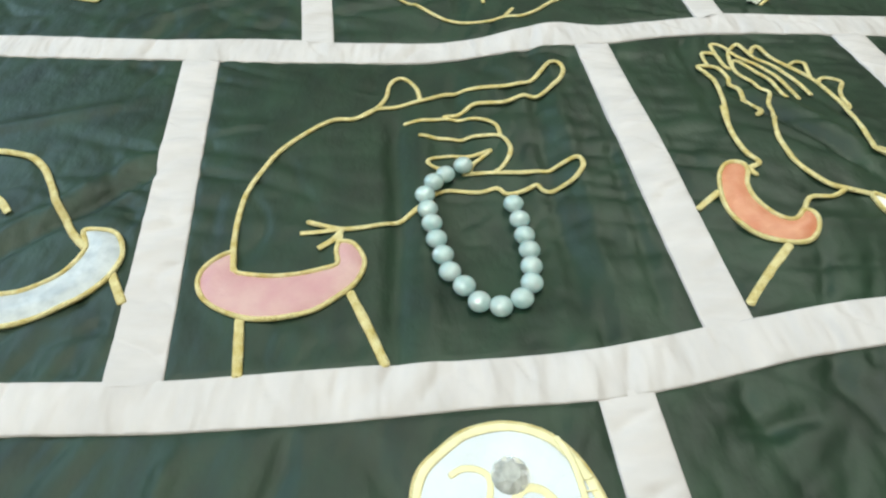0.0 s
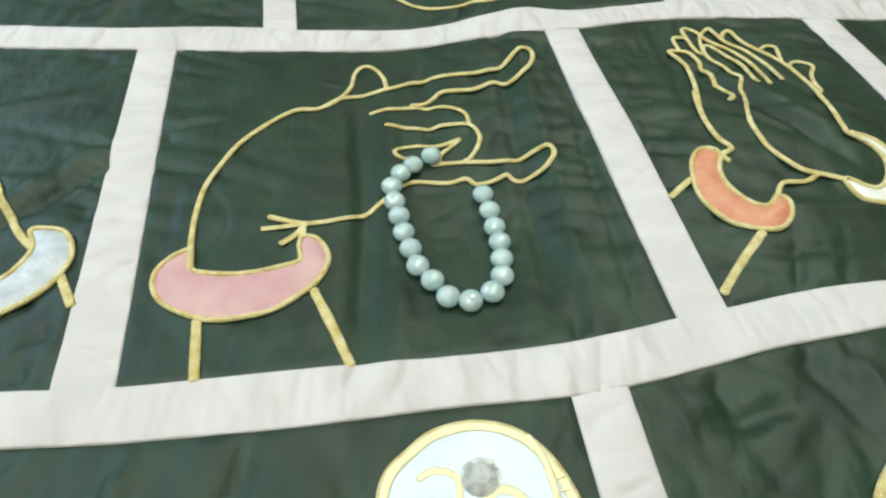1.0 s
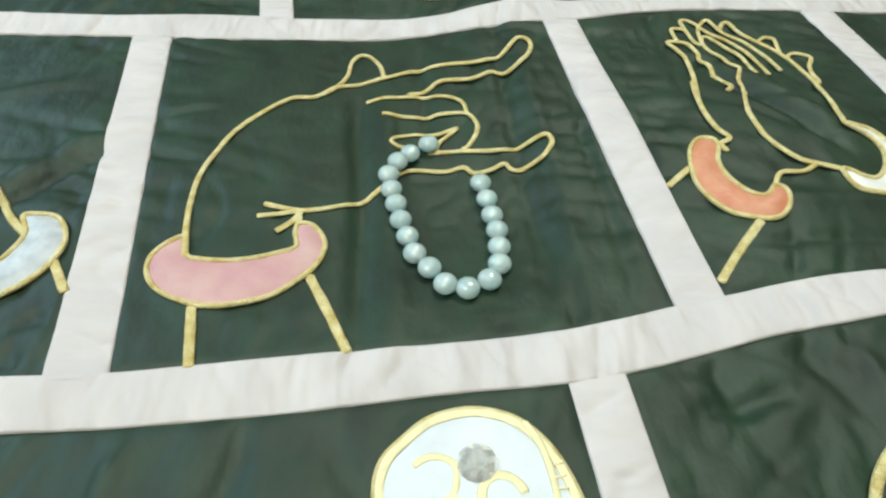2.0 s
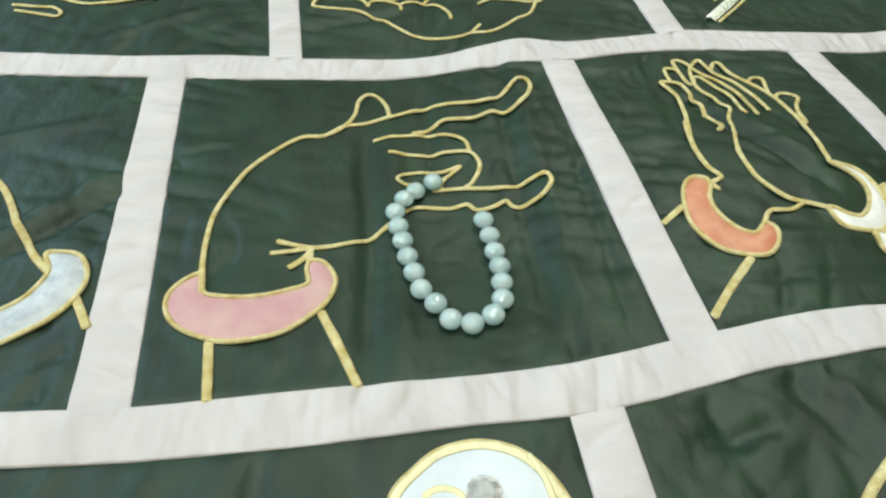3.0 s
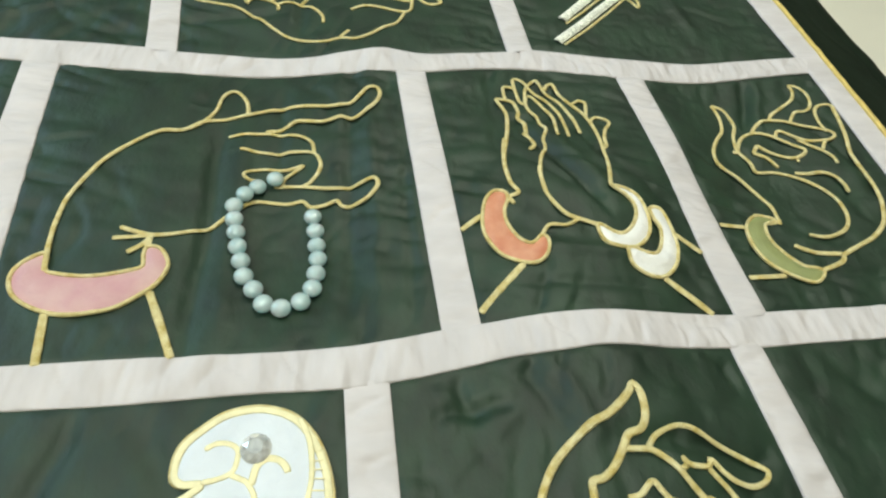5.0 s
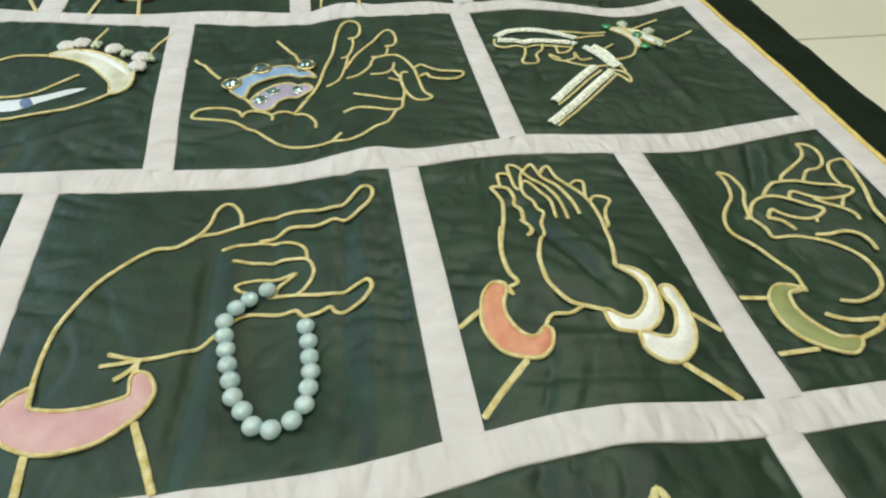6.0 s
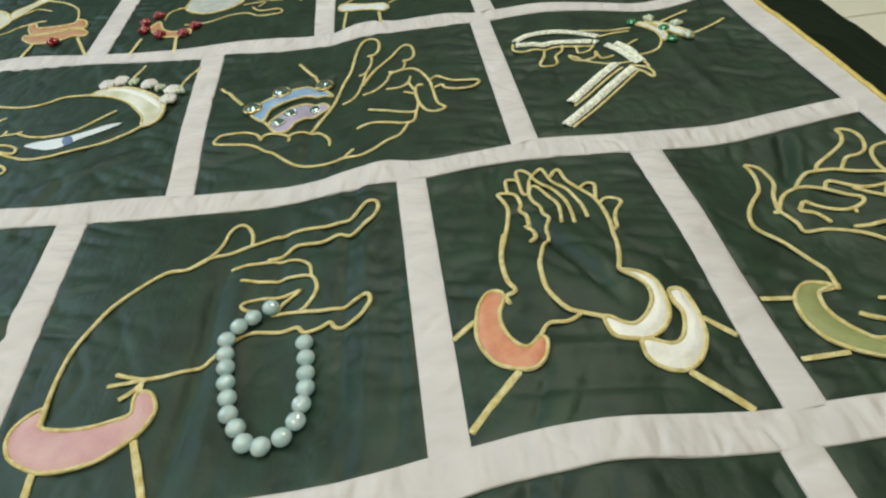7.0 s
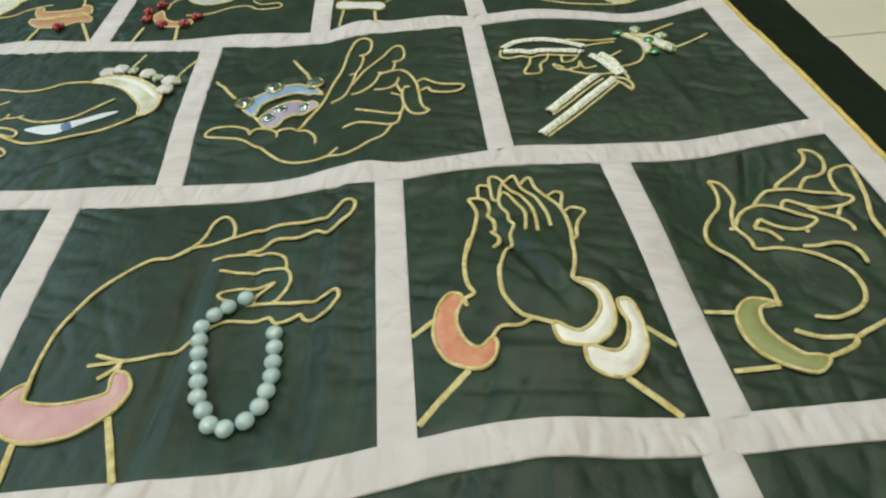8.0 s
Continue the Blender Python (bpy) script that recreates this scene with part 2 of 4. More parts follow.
def tube(points, width, height, lift, mat, parent, name, label="", closed=False):
    """A soft cord sewn down along a line."""
    line = flowing(points, closed)
    verts, faces, n, sides = [], [], len(line), 8
    for i, p in enumerate(line):
        a, b = (line[i - 1], line[(i + 1) % n]) if closed else (line[max(i - 1, 0)], line[min(i + 1, n - 1)])
        ahead = b - a
        ahead = ahead.normalized() if ahead.length else Vector((1, 0))
        aside = Vector((-ahead.y, ahead.x))
        thick = 1.0 + 0.10 * noise.noise((p.x * 0.09, p.y * 0.09, 5.5)) + 0.06 * noise.noise((p.x * 0.7, p.y * 0.7, 2.2))
        if not closed and i in (0, n - 1):
            thick *= 0.55 if n > 24 else 0.85
        for k in range(sides):
            turn = 2 * math.pi * k / sides
            q = (p + aside * (math.cos(turn) * width / 2 * thick)) / 1000
            verts.append((q.x, q.y, lie(p.x / 1000, p.y / 1000) + lift + math.sin(turn) * height / 2000 * thick))
    for i in range(n if closed else n - 1):
        for k in range(sides):
            a, b = i * sides, ((i + 1) % n) * sides
            faces.append((a + k, b + k, b + (k + 1) % sides, a + (k + 1) % sides))
    if not closed:
        faces += [tuple(range(sides)), tuple(range((n - 1) * sides, n * sides))[::-1]]
    return link_mesh(name, verts, faces, mat, parent, label)


def cord(panel, width, points):
    width *= 1.18
    if len(points) <= 3 and width > 3.2:  # the flat satin-stitched bars
        first, second, before, last = (Vector(points[k]) for k in (0, 1, -2, -1))
        points = [first - 0.8 * (first - second).normalized(), *[Vector(p) for p in points[1:-1]], last - 0.8 * (last - before).normalized()]
        return tube(points, width, width * 0.32, 0.0007, GOLD, panel, "gold_bar")
    return tube(points, width, width * 0.62, width * 0.00022, GOLD, panel, "gold_cord")


def seam(panel, width, points):
    return tube(points, width, 0.7, 0.0030, PALE_GOLD, panel, "satin_stitch_line")


def outline_gap(line, x, y):
    """How far inside the closed line a place lies, in mm; outside it is less than nought."""
    inside, near, n = False, 1e9, len(line)
    for i in range(n):
        a, b = line[i - 1], line[i]
        if (a.y > y) != (b.y > y) and x < (b.x - a.x) * (y - a.y) / (b.y - a.y) + a.x:
            inside = not inside
        d = b - a
        s = max(0.0, min(1.0, ((x - a.x) * d.x + (y - a.y) * d.y) / max(d.length_squared, 1e-9)))
        near = min(near, math.hypot(x - a.x - d.x * s, y - a.y - d.y * s))
    return near if inside else -near


def padded(points, mat, panel, name, label, grain, rise, reach):
    """A padded piece of cloth that fills the closed line through the points."""
    line = flowing(points, True, 4.0)
    x0, y0 = min(p.x for p in line) - grain, min(p.y for p in line) - grain
    nx = int((max(p.x for p in line) - x0) / grain) + 2
    ny = int((max(p.y for p in line) - y0) / grain) + 2
    verts, index, faces = [], {}, []
    for j in range(ny):
        for i in range(nx):
            x, y = x0 + i * grain, y0 + j * grain
            gap = outline_gap(line, x, y)
            if gap > -reach:
                index[i, j] = len(verts)
                verts.append((x / 1000, y / 1000, lie(x / 1000, y / 1000) + 0.0004 + rise * (1 - math.exp(-max(gap, 0) / 3.5))))
    for i, j in index:
        ring = [(i, j), (i + 1, j), (i + 1, j + 1), (i, j + 1)]
        if all(c in index for c in ring):
            faces.append(tuple(index[c] for c in ring))
    return link_mesh(name, verts, faces, mat, panel, label)


LABELS = {"pink": "padded pink satin bangle", "orange": "padded orange satin bangle", "white": "padded white satin piece",
          "dove": "dove grey satin shell", "ivory": "padded ivory white satin bangle", "olive": "padded olive green satin bangle", "grey": "padded silver grey satin piece", "blue": "sky blue satin crown band",
          "lilac": "lilac satin crown band", "cream": "cream satin bangle", "tan": "tan satin bangle", "iris": "slate blue satin spot"}


def patch(panel, colour, points):
    """A padded piece with a gold cord round its edge."""
    padded(points, CLOTH[colour], panel, "satin_patch", LABELS[colour], 1.3, 0.0026, 0.6)
    tube(points, 3.0, 3.0, 0.0010, GOLD, panel, "edging_cord", closed=True)


def plain(panel, colour, points):
    padded(points, CLOTH[colour], panel, "satin_patch", LABELS[colour], 0.8, 0.0012 if colour == "white" else 0.0019, 0.0)


def ball(radius, flat=1.0, rings=14, sides=20):
    bm = bmesh.new()
    bmesh.ops.create_uvsphere(bm, u_segments=sides, v_segments=rings, radius=radius)
    bmesh.ops.scale(bm, vec=(1, 1, flat), verts=bm.verts)
    return bm


def shared(name, mesh, panel, x, y, z, turn=0.0, label=""):
    ob = new(name, mesh)
    ob.parent = panel
    ob.matrix_basis = pose(x / 1000, y / 1000, lie(x / 1000, y / 1000) + z, 0, 0, turn)
    if label:
        ob["label"] = label
    return ob


def mesh_of(bm, mat, smooth=True):
    data = bpy.data.meshes.new("piece")
    bm.to_mesh(data)
    bm.free()
    data.materials.append(mat)
    if smooth:
        data.polygons.foreach_set("use_smooth", [True] * len(data.polygons))
    return data


BEAD = mesh_of(ball(0.0064, 0.74, 18, 26), JADE)


def beads(panel, points):
    for x, y in points:
        shared("jade_bead", BEAD, panel, x, y, 0.0047, random.uniform(0, 360), "round pale jade glass bead")


def cut_stone(radius):
    """A round cut stone: flat table, star and kite facets, girdle."""
    bm = bmesh.new()
    table = [bm.verts.new((0.5 * radius * math.cos(a), 0.5 * radius * math.sin(a), 0.52 * radius)) for a in (2 * math.pi * k / 8 for k in range(8))]
    crown = [bm.verts.new((0.8 * radius * math.cos(a), 0.8 * radius * math.sin(a), 0.38 * radius)) for a in (2 * math.pi * (k + 0.5) / 8 for k in range(8))]
    girdle = [bm.verts.new((radius * math.cos(a), radius * math.sin(a), 0.12 * radius)) for a in (2 * math.pi * k / 16 for k in range(16))]
    foot = [bm.verts.new((radius * math.cos(a), radius * math.sin(a), -0.05 * radius)) for a in (2 * math.pi * k / 16 for k in range(16))]
    bm.faces.new(table)
    for k in range(8):
        bm.faces.new((table[k], crown[k], table[(k + 1) % 8]))
        bm.faces.new((table[k], crown[k - 1], girdle[2 * k], crown[k]))
        bm.faces.new((crown[k], girdle[2 * k], girdle[2 * k + 1]))
        bm.faces.new((crown[k], girdle[2 * k + 1], girdle[(2 * k + 2) % 16]))
    for k in range(16):
        bm.faces.new((girdle[k], foot[k], foot[(k + 1) % 16], girdle[(k + 1) % 16]))
    bmesh.ops.recalc_face_normals(bm, faces=bm.faces[:])
    return bm


def ring(radius, thick):
    bm = bmesh.new()
    loops = []
    for i in range(20):
        a = 2 * math.pi * i / 20
        loops.append([bm.verts.new(((radius + thick * math.cos(b)) * math.cos(a), (radius + thick * math.cos(b)) * math.sin(a), thick * math.sin(b)))
                      for b in (2 * math.pi * k / 6 for k in range(6))])
    for i in range(20):
        for k in range(6):
            bm.faces.new((loops[i][k], loops[(i + 1) % 20][k], loops[(i + 1) % 20][(k + 1) % 6], loops[i][(k + 1) % 6]))
    bmesh.ops.recalc_face_normals(bm, faces=bm.faces[:])
    return bm


def gems(panel, size, points):
    stone, bezel = mesh_of(cut_stone(size * 0.00046), SMOKY, False), mesh_of(ring(size * 0.00051, size * 0.00009), METAL if size > 15 else SILVER)
    for x, y in points:
        shared("cut_crystal", stone, panel, x, y, 0.0026, random.uniform(0, 45), "smoky green cut crystal")
        shared("bezel", bezel, panel, x, y, 0.0030, 0, "round gold metal setting" if size > 15 else "round silver metal setting")


def bigstone(panel, points):
    stone = mesh_of(cut_stone(0.0083), CRYSTAL, False)
    for x, y in points:
        shared("cut_crystal", stone, panel, x, y, 0.0026, 10, "large round faceted clear crystal")


def cluster(count, spread, radius, seed):
    """A dome of small round beads sewn close together."""
    rng, bm = random.Random(seed), bmesh.new()
    for k in range(count):
        a, r = k * 2.4, spread * math.sqrt(k / count)
        made = bmesh.ops.create_uvsphere(bm, u_segments=10, v_segments=7, radius=radius * rng.uniform(0.9, 1.1))
        bmesh.ops.translate(bm, vec=(r * math.cos(a), r * math.sin(a), radius + 0.5 * (spread - r)), verts=made["verts"])
    return bm


def pearls(panel, points):
    mesh = mesh_of(cluster(36, 0.0078, 0.0026, 3), PEARL)
    for x, y in points:
        tagged(shared("pearl_rosette", mesh, panel, x, y, 0.0, random.uniform(0, 360), "domed rosette of small white pearls"), kind="stuff")


def red(panel, points):
    mesh = mesh_of(cluster(7, 0.0070, 0.0034, 5), RED)
    for x, y in points:
        shared("red_bead_flower", mesh, panel, x, y, 0.0, random.uniform(0, 360), "flower of glossy dark red beads")


def jewels(panel, kind, points):
    mesh = mesh_of(ball(0.0062, 0.45), GREEN) if kind == "green" else mesh_of(cluster(7, 0.0050, 0.0029, 9), PALE_GLASS)
    for x, y in points:
        shared("green_bead" if kind == "green" else "crystal_flower", mesh, panel, x, y, 0.0022 if kind == "green" else 0.0, random.uniform(0, 360),
               "oval green glass bead" if kind == "green" else "flower of small clear crystal beads")


def band(panel, width, points):
    """A ribbon worked in rows of small silvery beads."""
    line, bm, across = flowing(points, False, 1.7), bmesh.new(), max(2, round(width / 1.8))
    for i, p in enumerate(line):
        ahead = (line[min(i + 1, len(line) - 1)] - line[max(i - 1, 0)]).normalized()
        for k in range(across + 1):
            side = (k / across - 0.5) * width
            q = p + Vector((-ahead.y, ahead.x)) * side + ahead * (0.8 * (k % 2))
            made = bmesh.ops.create_icosphere(bm, subdivisions=1, radius=0.00130)
            bmesh.ops.translate(bm, vec=(q.x / 1000, q.y / 1000, lie(q.x / 1000, q.y / 1000) + 0.0014 + 0.0012 * (1 - (2 * side / width) ** 2)), verts=made["verts"])
    tagged(part("silver_bead_band", bm, SILVER_BEAD, panel, "band of rows of silvery white beads"), kind="stuff")


# the pointing block's decoration, mm
def decorate_pointing(panel):
    cord(panel, 3.2, [(-230, -210), (-232, -194), (-233, -172), (-231, -149), (-224, -129), (-214, -109), (-199, -91), (-183, -77), (-168, -74), (-155, -62), (-141, -57), (-120, -49), (-99, -42), (-78, -41), (-56, -44), (-39, -39), (-24, -26), (-17, -26), (-16, -36), (-24, -51), (-36, -59), (-47, -57), (-62, -62), (-82, -59), (-92, -65), (-107, -70)])
    cord(panel, 2.8, [(-135, -76), (-117, -73), (-101, -72), (-81, -76), (-71, -84), (-69, -96)])
    cord(panel, 2.8, [(-125, -91), (-106, -93), (-87, -93), (-70, -95), (-64, -106), (-66, -116), (-72, -125), (-77, -127)])
    cord(panel, 3.0, [(-164, -72), (-155, -62), (-147, -47), (-144, -30), (-138, -21), (-131, -22), (-124, -34), (-122, -50)])
    cord(panel, 2.6, [(-91, -124), (-93, -128), (-90, -119), (-84, -114), (-77, -108), (-89, -111), (-104, -110), (-115, -113), (-120, -118), (-116, -122), (-110, -122)])
    cord(panel, 3.0, [(-98, -127), (-79, -128), (-58, -132), (-42, -132), (-29, -129), (-23, -130), (-22, -137), (-28, -145), (-38, -149), (-48, -149), (-52, -144), (-60, -147), (-71, -148), (-77, -142), (-88, -144), (-106, -142), (-113, -144), (-119, -150), (-126, -159), (-142, -171), (-155, -177), (-171, -180), (-181, -178), (-193, -174)])
    cord(panel, 3.0, [(-197, -183), (-184, -182), (-172, -180)])
    cord(panel, 3.4, [(-186, -195), (-177, -188), (-172, -180)])
    cord(panel, 3.2, [(-174, -204), (-174, -192), (-173, -183)])
    patch(panel, "pink", [(-232, -196), (-241, -201), (-247, -209), (-247, -219), (-241, -229), (-229, -237), (-214, -242), (-197, -241), (-183, -237), (-169, -226), (-162, -217), (-159, -206), (-161, -198), (-166, -191), (-173, -190), (-175, -196), (-174, -206), (-182, -210), (-194, -213), (-209, -214), (-222, -212), (-229, -209)])
    cord(panel, 4.4, [(-222, -240), (-218, -276)])
    cord(panel, 4.4, [(-167, -225), (-156, -251), (-147, -274)])
    beads(panel, [(-97, -123), (-109, -131), (-117, -140), (-123, -153), (-122, -165), (-120, -176), (-118, -188), (-115, -200), (-112, -213), (-105, -224), (-98, -236), (-87, -240), (-75, -235), (-68, -224), (-66, -211), (-65, -198), (-66, -186), (-67, -173), (-69, -160)])

# the prayer block's decoration, mm
def decorate_prayer(panel):
    cord(panel, 3.2, [(74, -167), (72, -160), (79, -156), (75, -145), (74, -126), (77, -107), (80, -94)])
    cord(panel, 3.2, [(75, -115), (78, -106), (84, -85), (88, -62), (86, -50), (83, -40), (90, -40), (97, -44), (99, -57), (97, -65), (101, -72), (101, -83), (98, -86), (103, -92), (102, -104), (97, -109)])
    cord(panel, 2.8, [(91, -40), (92, -23), (97, -22), (102, -25), (103, -42), (107, -45)])
    cord(panel, 2.8, [(102, -25), (103, -11), (109, -11), (114, -19), (111, -27), (108, -44), (109, -55), (113, -64), (113, -76), (116, -84), (112, -94), (112, -104), (105, -117), (101, -129)])
    cord(panel, 3.2, [(101, -129), (99, -138), (99, -158), (104, -172), (110, -181), (117, -185), (124, -188), (131, -191)])
    cord(panel, 2.8, [(108, -43), (111, -35), (116, -36), (122, -50), (127, -62), (127, -73), (124, -93)])
    cord(panel, 2.8, [(114, -20), (123, -11), (126, -16), (129, -30), (138, -43), (142, -55), (145, -70), (145, -87)])
    cord(panel, 2.8, [(114, -21), (119, -31), (127, -41), (133, -55), (135, -70), (134, -92)])
    cord(panel, 3.0, [(129, -25), (133, -18), (138, -17), (140, -30), (144, -39), (150, -49), (156, -60), (159, -76), (159, -96), (157, -111), (156, -125), (153, -140), (149, -153), (152, -156)])
    cord(panel, 2.8, [(149, -45), (156, -40), (161, -43), (160, -51), (157, -63)])
    cord(panel, 2.8, [(158, -70), (164, -64), (170, -65), (175, -71), (168, -82), (164, -93), (162, -104), (158, -108)])
    cord(panel, 2.8, [(117, -185), (107, -190), (95, -189), (88, -197), (84, -201)])
    patch(panel, "orange", [(69, -155), (61, -153), (54, -161), (50, -175), (49, -189), (53, -202), (60, -212), (73, -219), (82, -219), (89, -212), (91, -201), (87, -198), (83, -202), (78, -204), (71, -197), (66, -184), (66, -172), (70, -162)])
    patch(panel, "ivory", [(150, -155), (161, -155), (170, -162), (173, -176), (171, -190), (164, -201), (152, -209), (139, -209), (131, -204), (129, -191), (133, -191), (140, -196), (147, -197), (156, -190), (163, -179), (164, -169), (160, -162)])
    patch(panel, "ivory", [(177, -171), (185, -170), (189, -179), (190, -198), (187, -211), (178, -225), (167, -232), (156, -231), (147, -223), (146, -212), (152, -210), (160, -214), (168, -213), (176, -203), (180, -189), (177, -180)])
    cord(panel, 3.6, [(33, -186), (50, -174)])
    cord(panel, 4.2, [(37, -254), (54, -236), (72, -219)])
    cord(panel, 3.6, [(191, -192), (209, -208)])
    cord(panel, 4.2, [(168, -232), (182, -246), (196, -261)])

# the open block's decoration, mm
def decorate_open(panel):
    cord(panel, 3.0, [(291, -30), (293, -45), (288, -64), (276, -79), (267, -93), (264, -106), (268, -115), (278, -125), (287, -145), (292, -158), (290, -173), (290, -177)])
    cord(panel, 3.0, [(291, -30), (300, -35), (303, -46), (303, -58), (296, -72), (292, -86), (292, -92), (298, -106), (299, -116), (315, -117), (332, -125), (343, -136), (350, -150), (351, -166), (346, -179), (335, -188), (320, -192), (307, -189)])
    cord(panel, 4.0, [(286, -92), (291, -92), (294, -86)])
    cord(panel, 3.0, [(292, -90), (301, -76), (311, -69), (322, -68), (333, -74), (345, -86), (353, -93), (348, -99), (337, -101), (326, -96), (318, -89), (314, -83)])
    cord(panel, 3.2, [(306, -93), (315, -98), (319, -105), (321, -111)])
    cord(panel, 2.8, [(343, -101), (341, -107)])
    cord(panel, 3.0, [(314, -83), (306, -93)])
    cord(panel, 3.0, [(315, -68), (324, -58), (335, -53), (350, -55), (364, -63), (386, -72), (388, -78), (379, -83), (363, -83), (353, -78), (341, -67), (335, -74)])
    cord(panel, 3.0, [(338, -54), (343, -46), (357, -37), (371, -27), (377, -16), (377, -8), (386, -12), (389, -24), (384, -38), (376, -44), (366, -45), (356, -57)])
    cord(panel, 3.0, [(352, -80), (360, -89), (368, -96), (373, -104), (373, -112)])
    cord(panel, 2.8, [(377, -82), (369, -94)])
    cord(panel, 3.0, [(383, -73), (382, -60), (385, -46), (392, -38), (404, -36), (407, -42)])
    cord(panel, 3.2, [(332, -119), (342, -121), (354, -121), (363, -127), (366, -137), (365, -146)])
    cord(panel, 3.4, [(289, -199), (298, -206), (311, -209), (323, -210), (320, -216), (312, -220), (301, -223)])
    patch(panel, "olive", [(287, -173), (281, -169), (271, -168), (261, -176), (256, -186), (255, -201), (259, -215), (268, -225), (279, -232), (288, -235), (296, -230), (300, -224), (294, -222), (285, -219), (276, -206), (272, -193), (274, -181), (278, -176)])
    cord(panel, 2.8, [(278, -176), (286, -175), (293, -171)])
    cord(panel, 3.4, [(235, -179), (258, -180)])
    cord(panel, 3.4, [(237, -229), (268, -228)])
    cord(panel, 3.4, [(406, -40), (399, -76), (391, -101), (391, -126), (390, -146), (383, -168), (374, -182), (359, -194), (342, -202), (325, -210)])

# the crowned block's decoration, mm
def decorate_crowned(panel):
    patch(panel, "blue", [(-150, 151), (-142, 166), (-125, 181), (-108, 190), (-89, 190), (-72, 178), (-64, 164), (-78, 170), (-96, 171), (-114, 164), (-128, 152), (-134, 131), (-144, 139)])
    patch(panel, "lilac", [(-127, 122), (-120, 137), (-109, 148), (-95, 154), (-76, 153), (-67, 144), (-72, 135), (-89, 128), (-100, 120), (-107, 108), (-119, 108)])
    gems(panel, 18, [(-148, 156), (-120, 184), (-74, 189)])
    gems(panel, 13, [(-117, 123), (-106, 137), (-82, 143)])
    cord(panel, 3.4, [(-193, 215), (-161, 170)])
    cord(panel, 3.4, [(-109, 258), (-82, 203)])
    cord(panel, 3.0, [(-105, 92), (-105, 98), (-113, 104), (-125, 107), (-132, 103), (-133, 99), (-138, 108), (-152, 115), (-170, 116), (-178, 112), (-180, 103), (-161, 98), (-143, 93), (-124, 81), (-106, 63), (-94, 53), (-77, 47), (-60, 46), (-47, 49), (-33, 48), (-20, 54), (-7, 65), (4, 71), (10, 81), (14, 91)])
    cord(panel, 3.0, [(-105, 99), (-98, 103), (-84, 102), (-72, 95), (-64, 84), (-63, 73)])
    cord(panel, 3.2, [(-84, 104), (-71, 124), (-61, 150), (-54, 184), (-46, 215), (-41, 254), (-34, 279), (-24, 285), (-15, 277), (-14, 259), (-19, 247), (-28, 246)])
    cord(panel, 2.8, [(-23, 245), (-23, 229), (-29, 207), (-37, 203)])
    cord(panel, 2.8, [(-53, 145), (-40, 157), (-33, 182), (-29, 207)])
    cord(panel, 3.0, [(-32, 179), (-20, 208), (0, 236), (13, 257), (23, 256), (26, 238), (22, 225), (12, 223)])
    cord(panel, 2.8, [(16, 225), (13, 207), (6, 200), (-4, 202)])
    cord(panel, 3.0, [(-32, 159), (-19, 164), (-7, 180), (-1, 197), (15, 203), (28, 198), (39, 173), (42, 151), (45, 124), (52, 111), (42, 106), (32, 113), (26, 131), (24, 152), (27, 164), (33, 163)])
    cord(panel, 2.8, [(-7, 164), (8, 164), (17, 173), (20, 186)])
    cord(panel, 2.8, [(17, 173), (23, 155)])
    cord(panel, 2.8, [(11, 155), (23, 147)])
    cord(panel, 3.0, [(41, 173), (48, 178), (55, 172), (66, 164), (90, 158), (86, 147), (71, 145), (56, 150), (52, 158), (44, 153)])
    cord(panel, 3.0, [(-26, 128), (-7, 120), (21, 111), (26, 131)])
    cord(panel, 3.0, [(-37, 94), (-24, 101), (-7, 98), (10, 92), (20, 95), (23, 112)])
    cord(panel, 3.0, [(-48, 50), (-39, 62)])
    cord(panel, 3.0, [(-145, 140), (-133, 129), (-122, 113)])

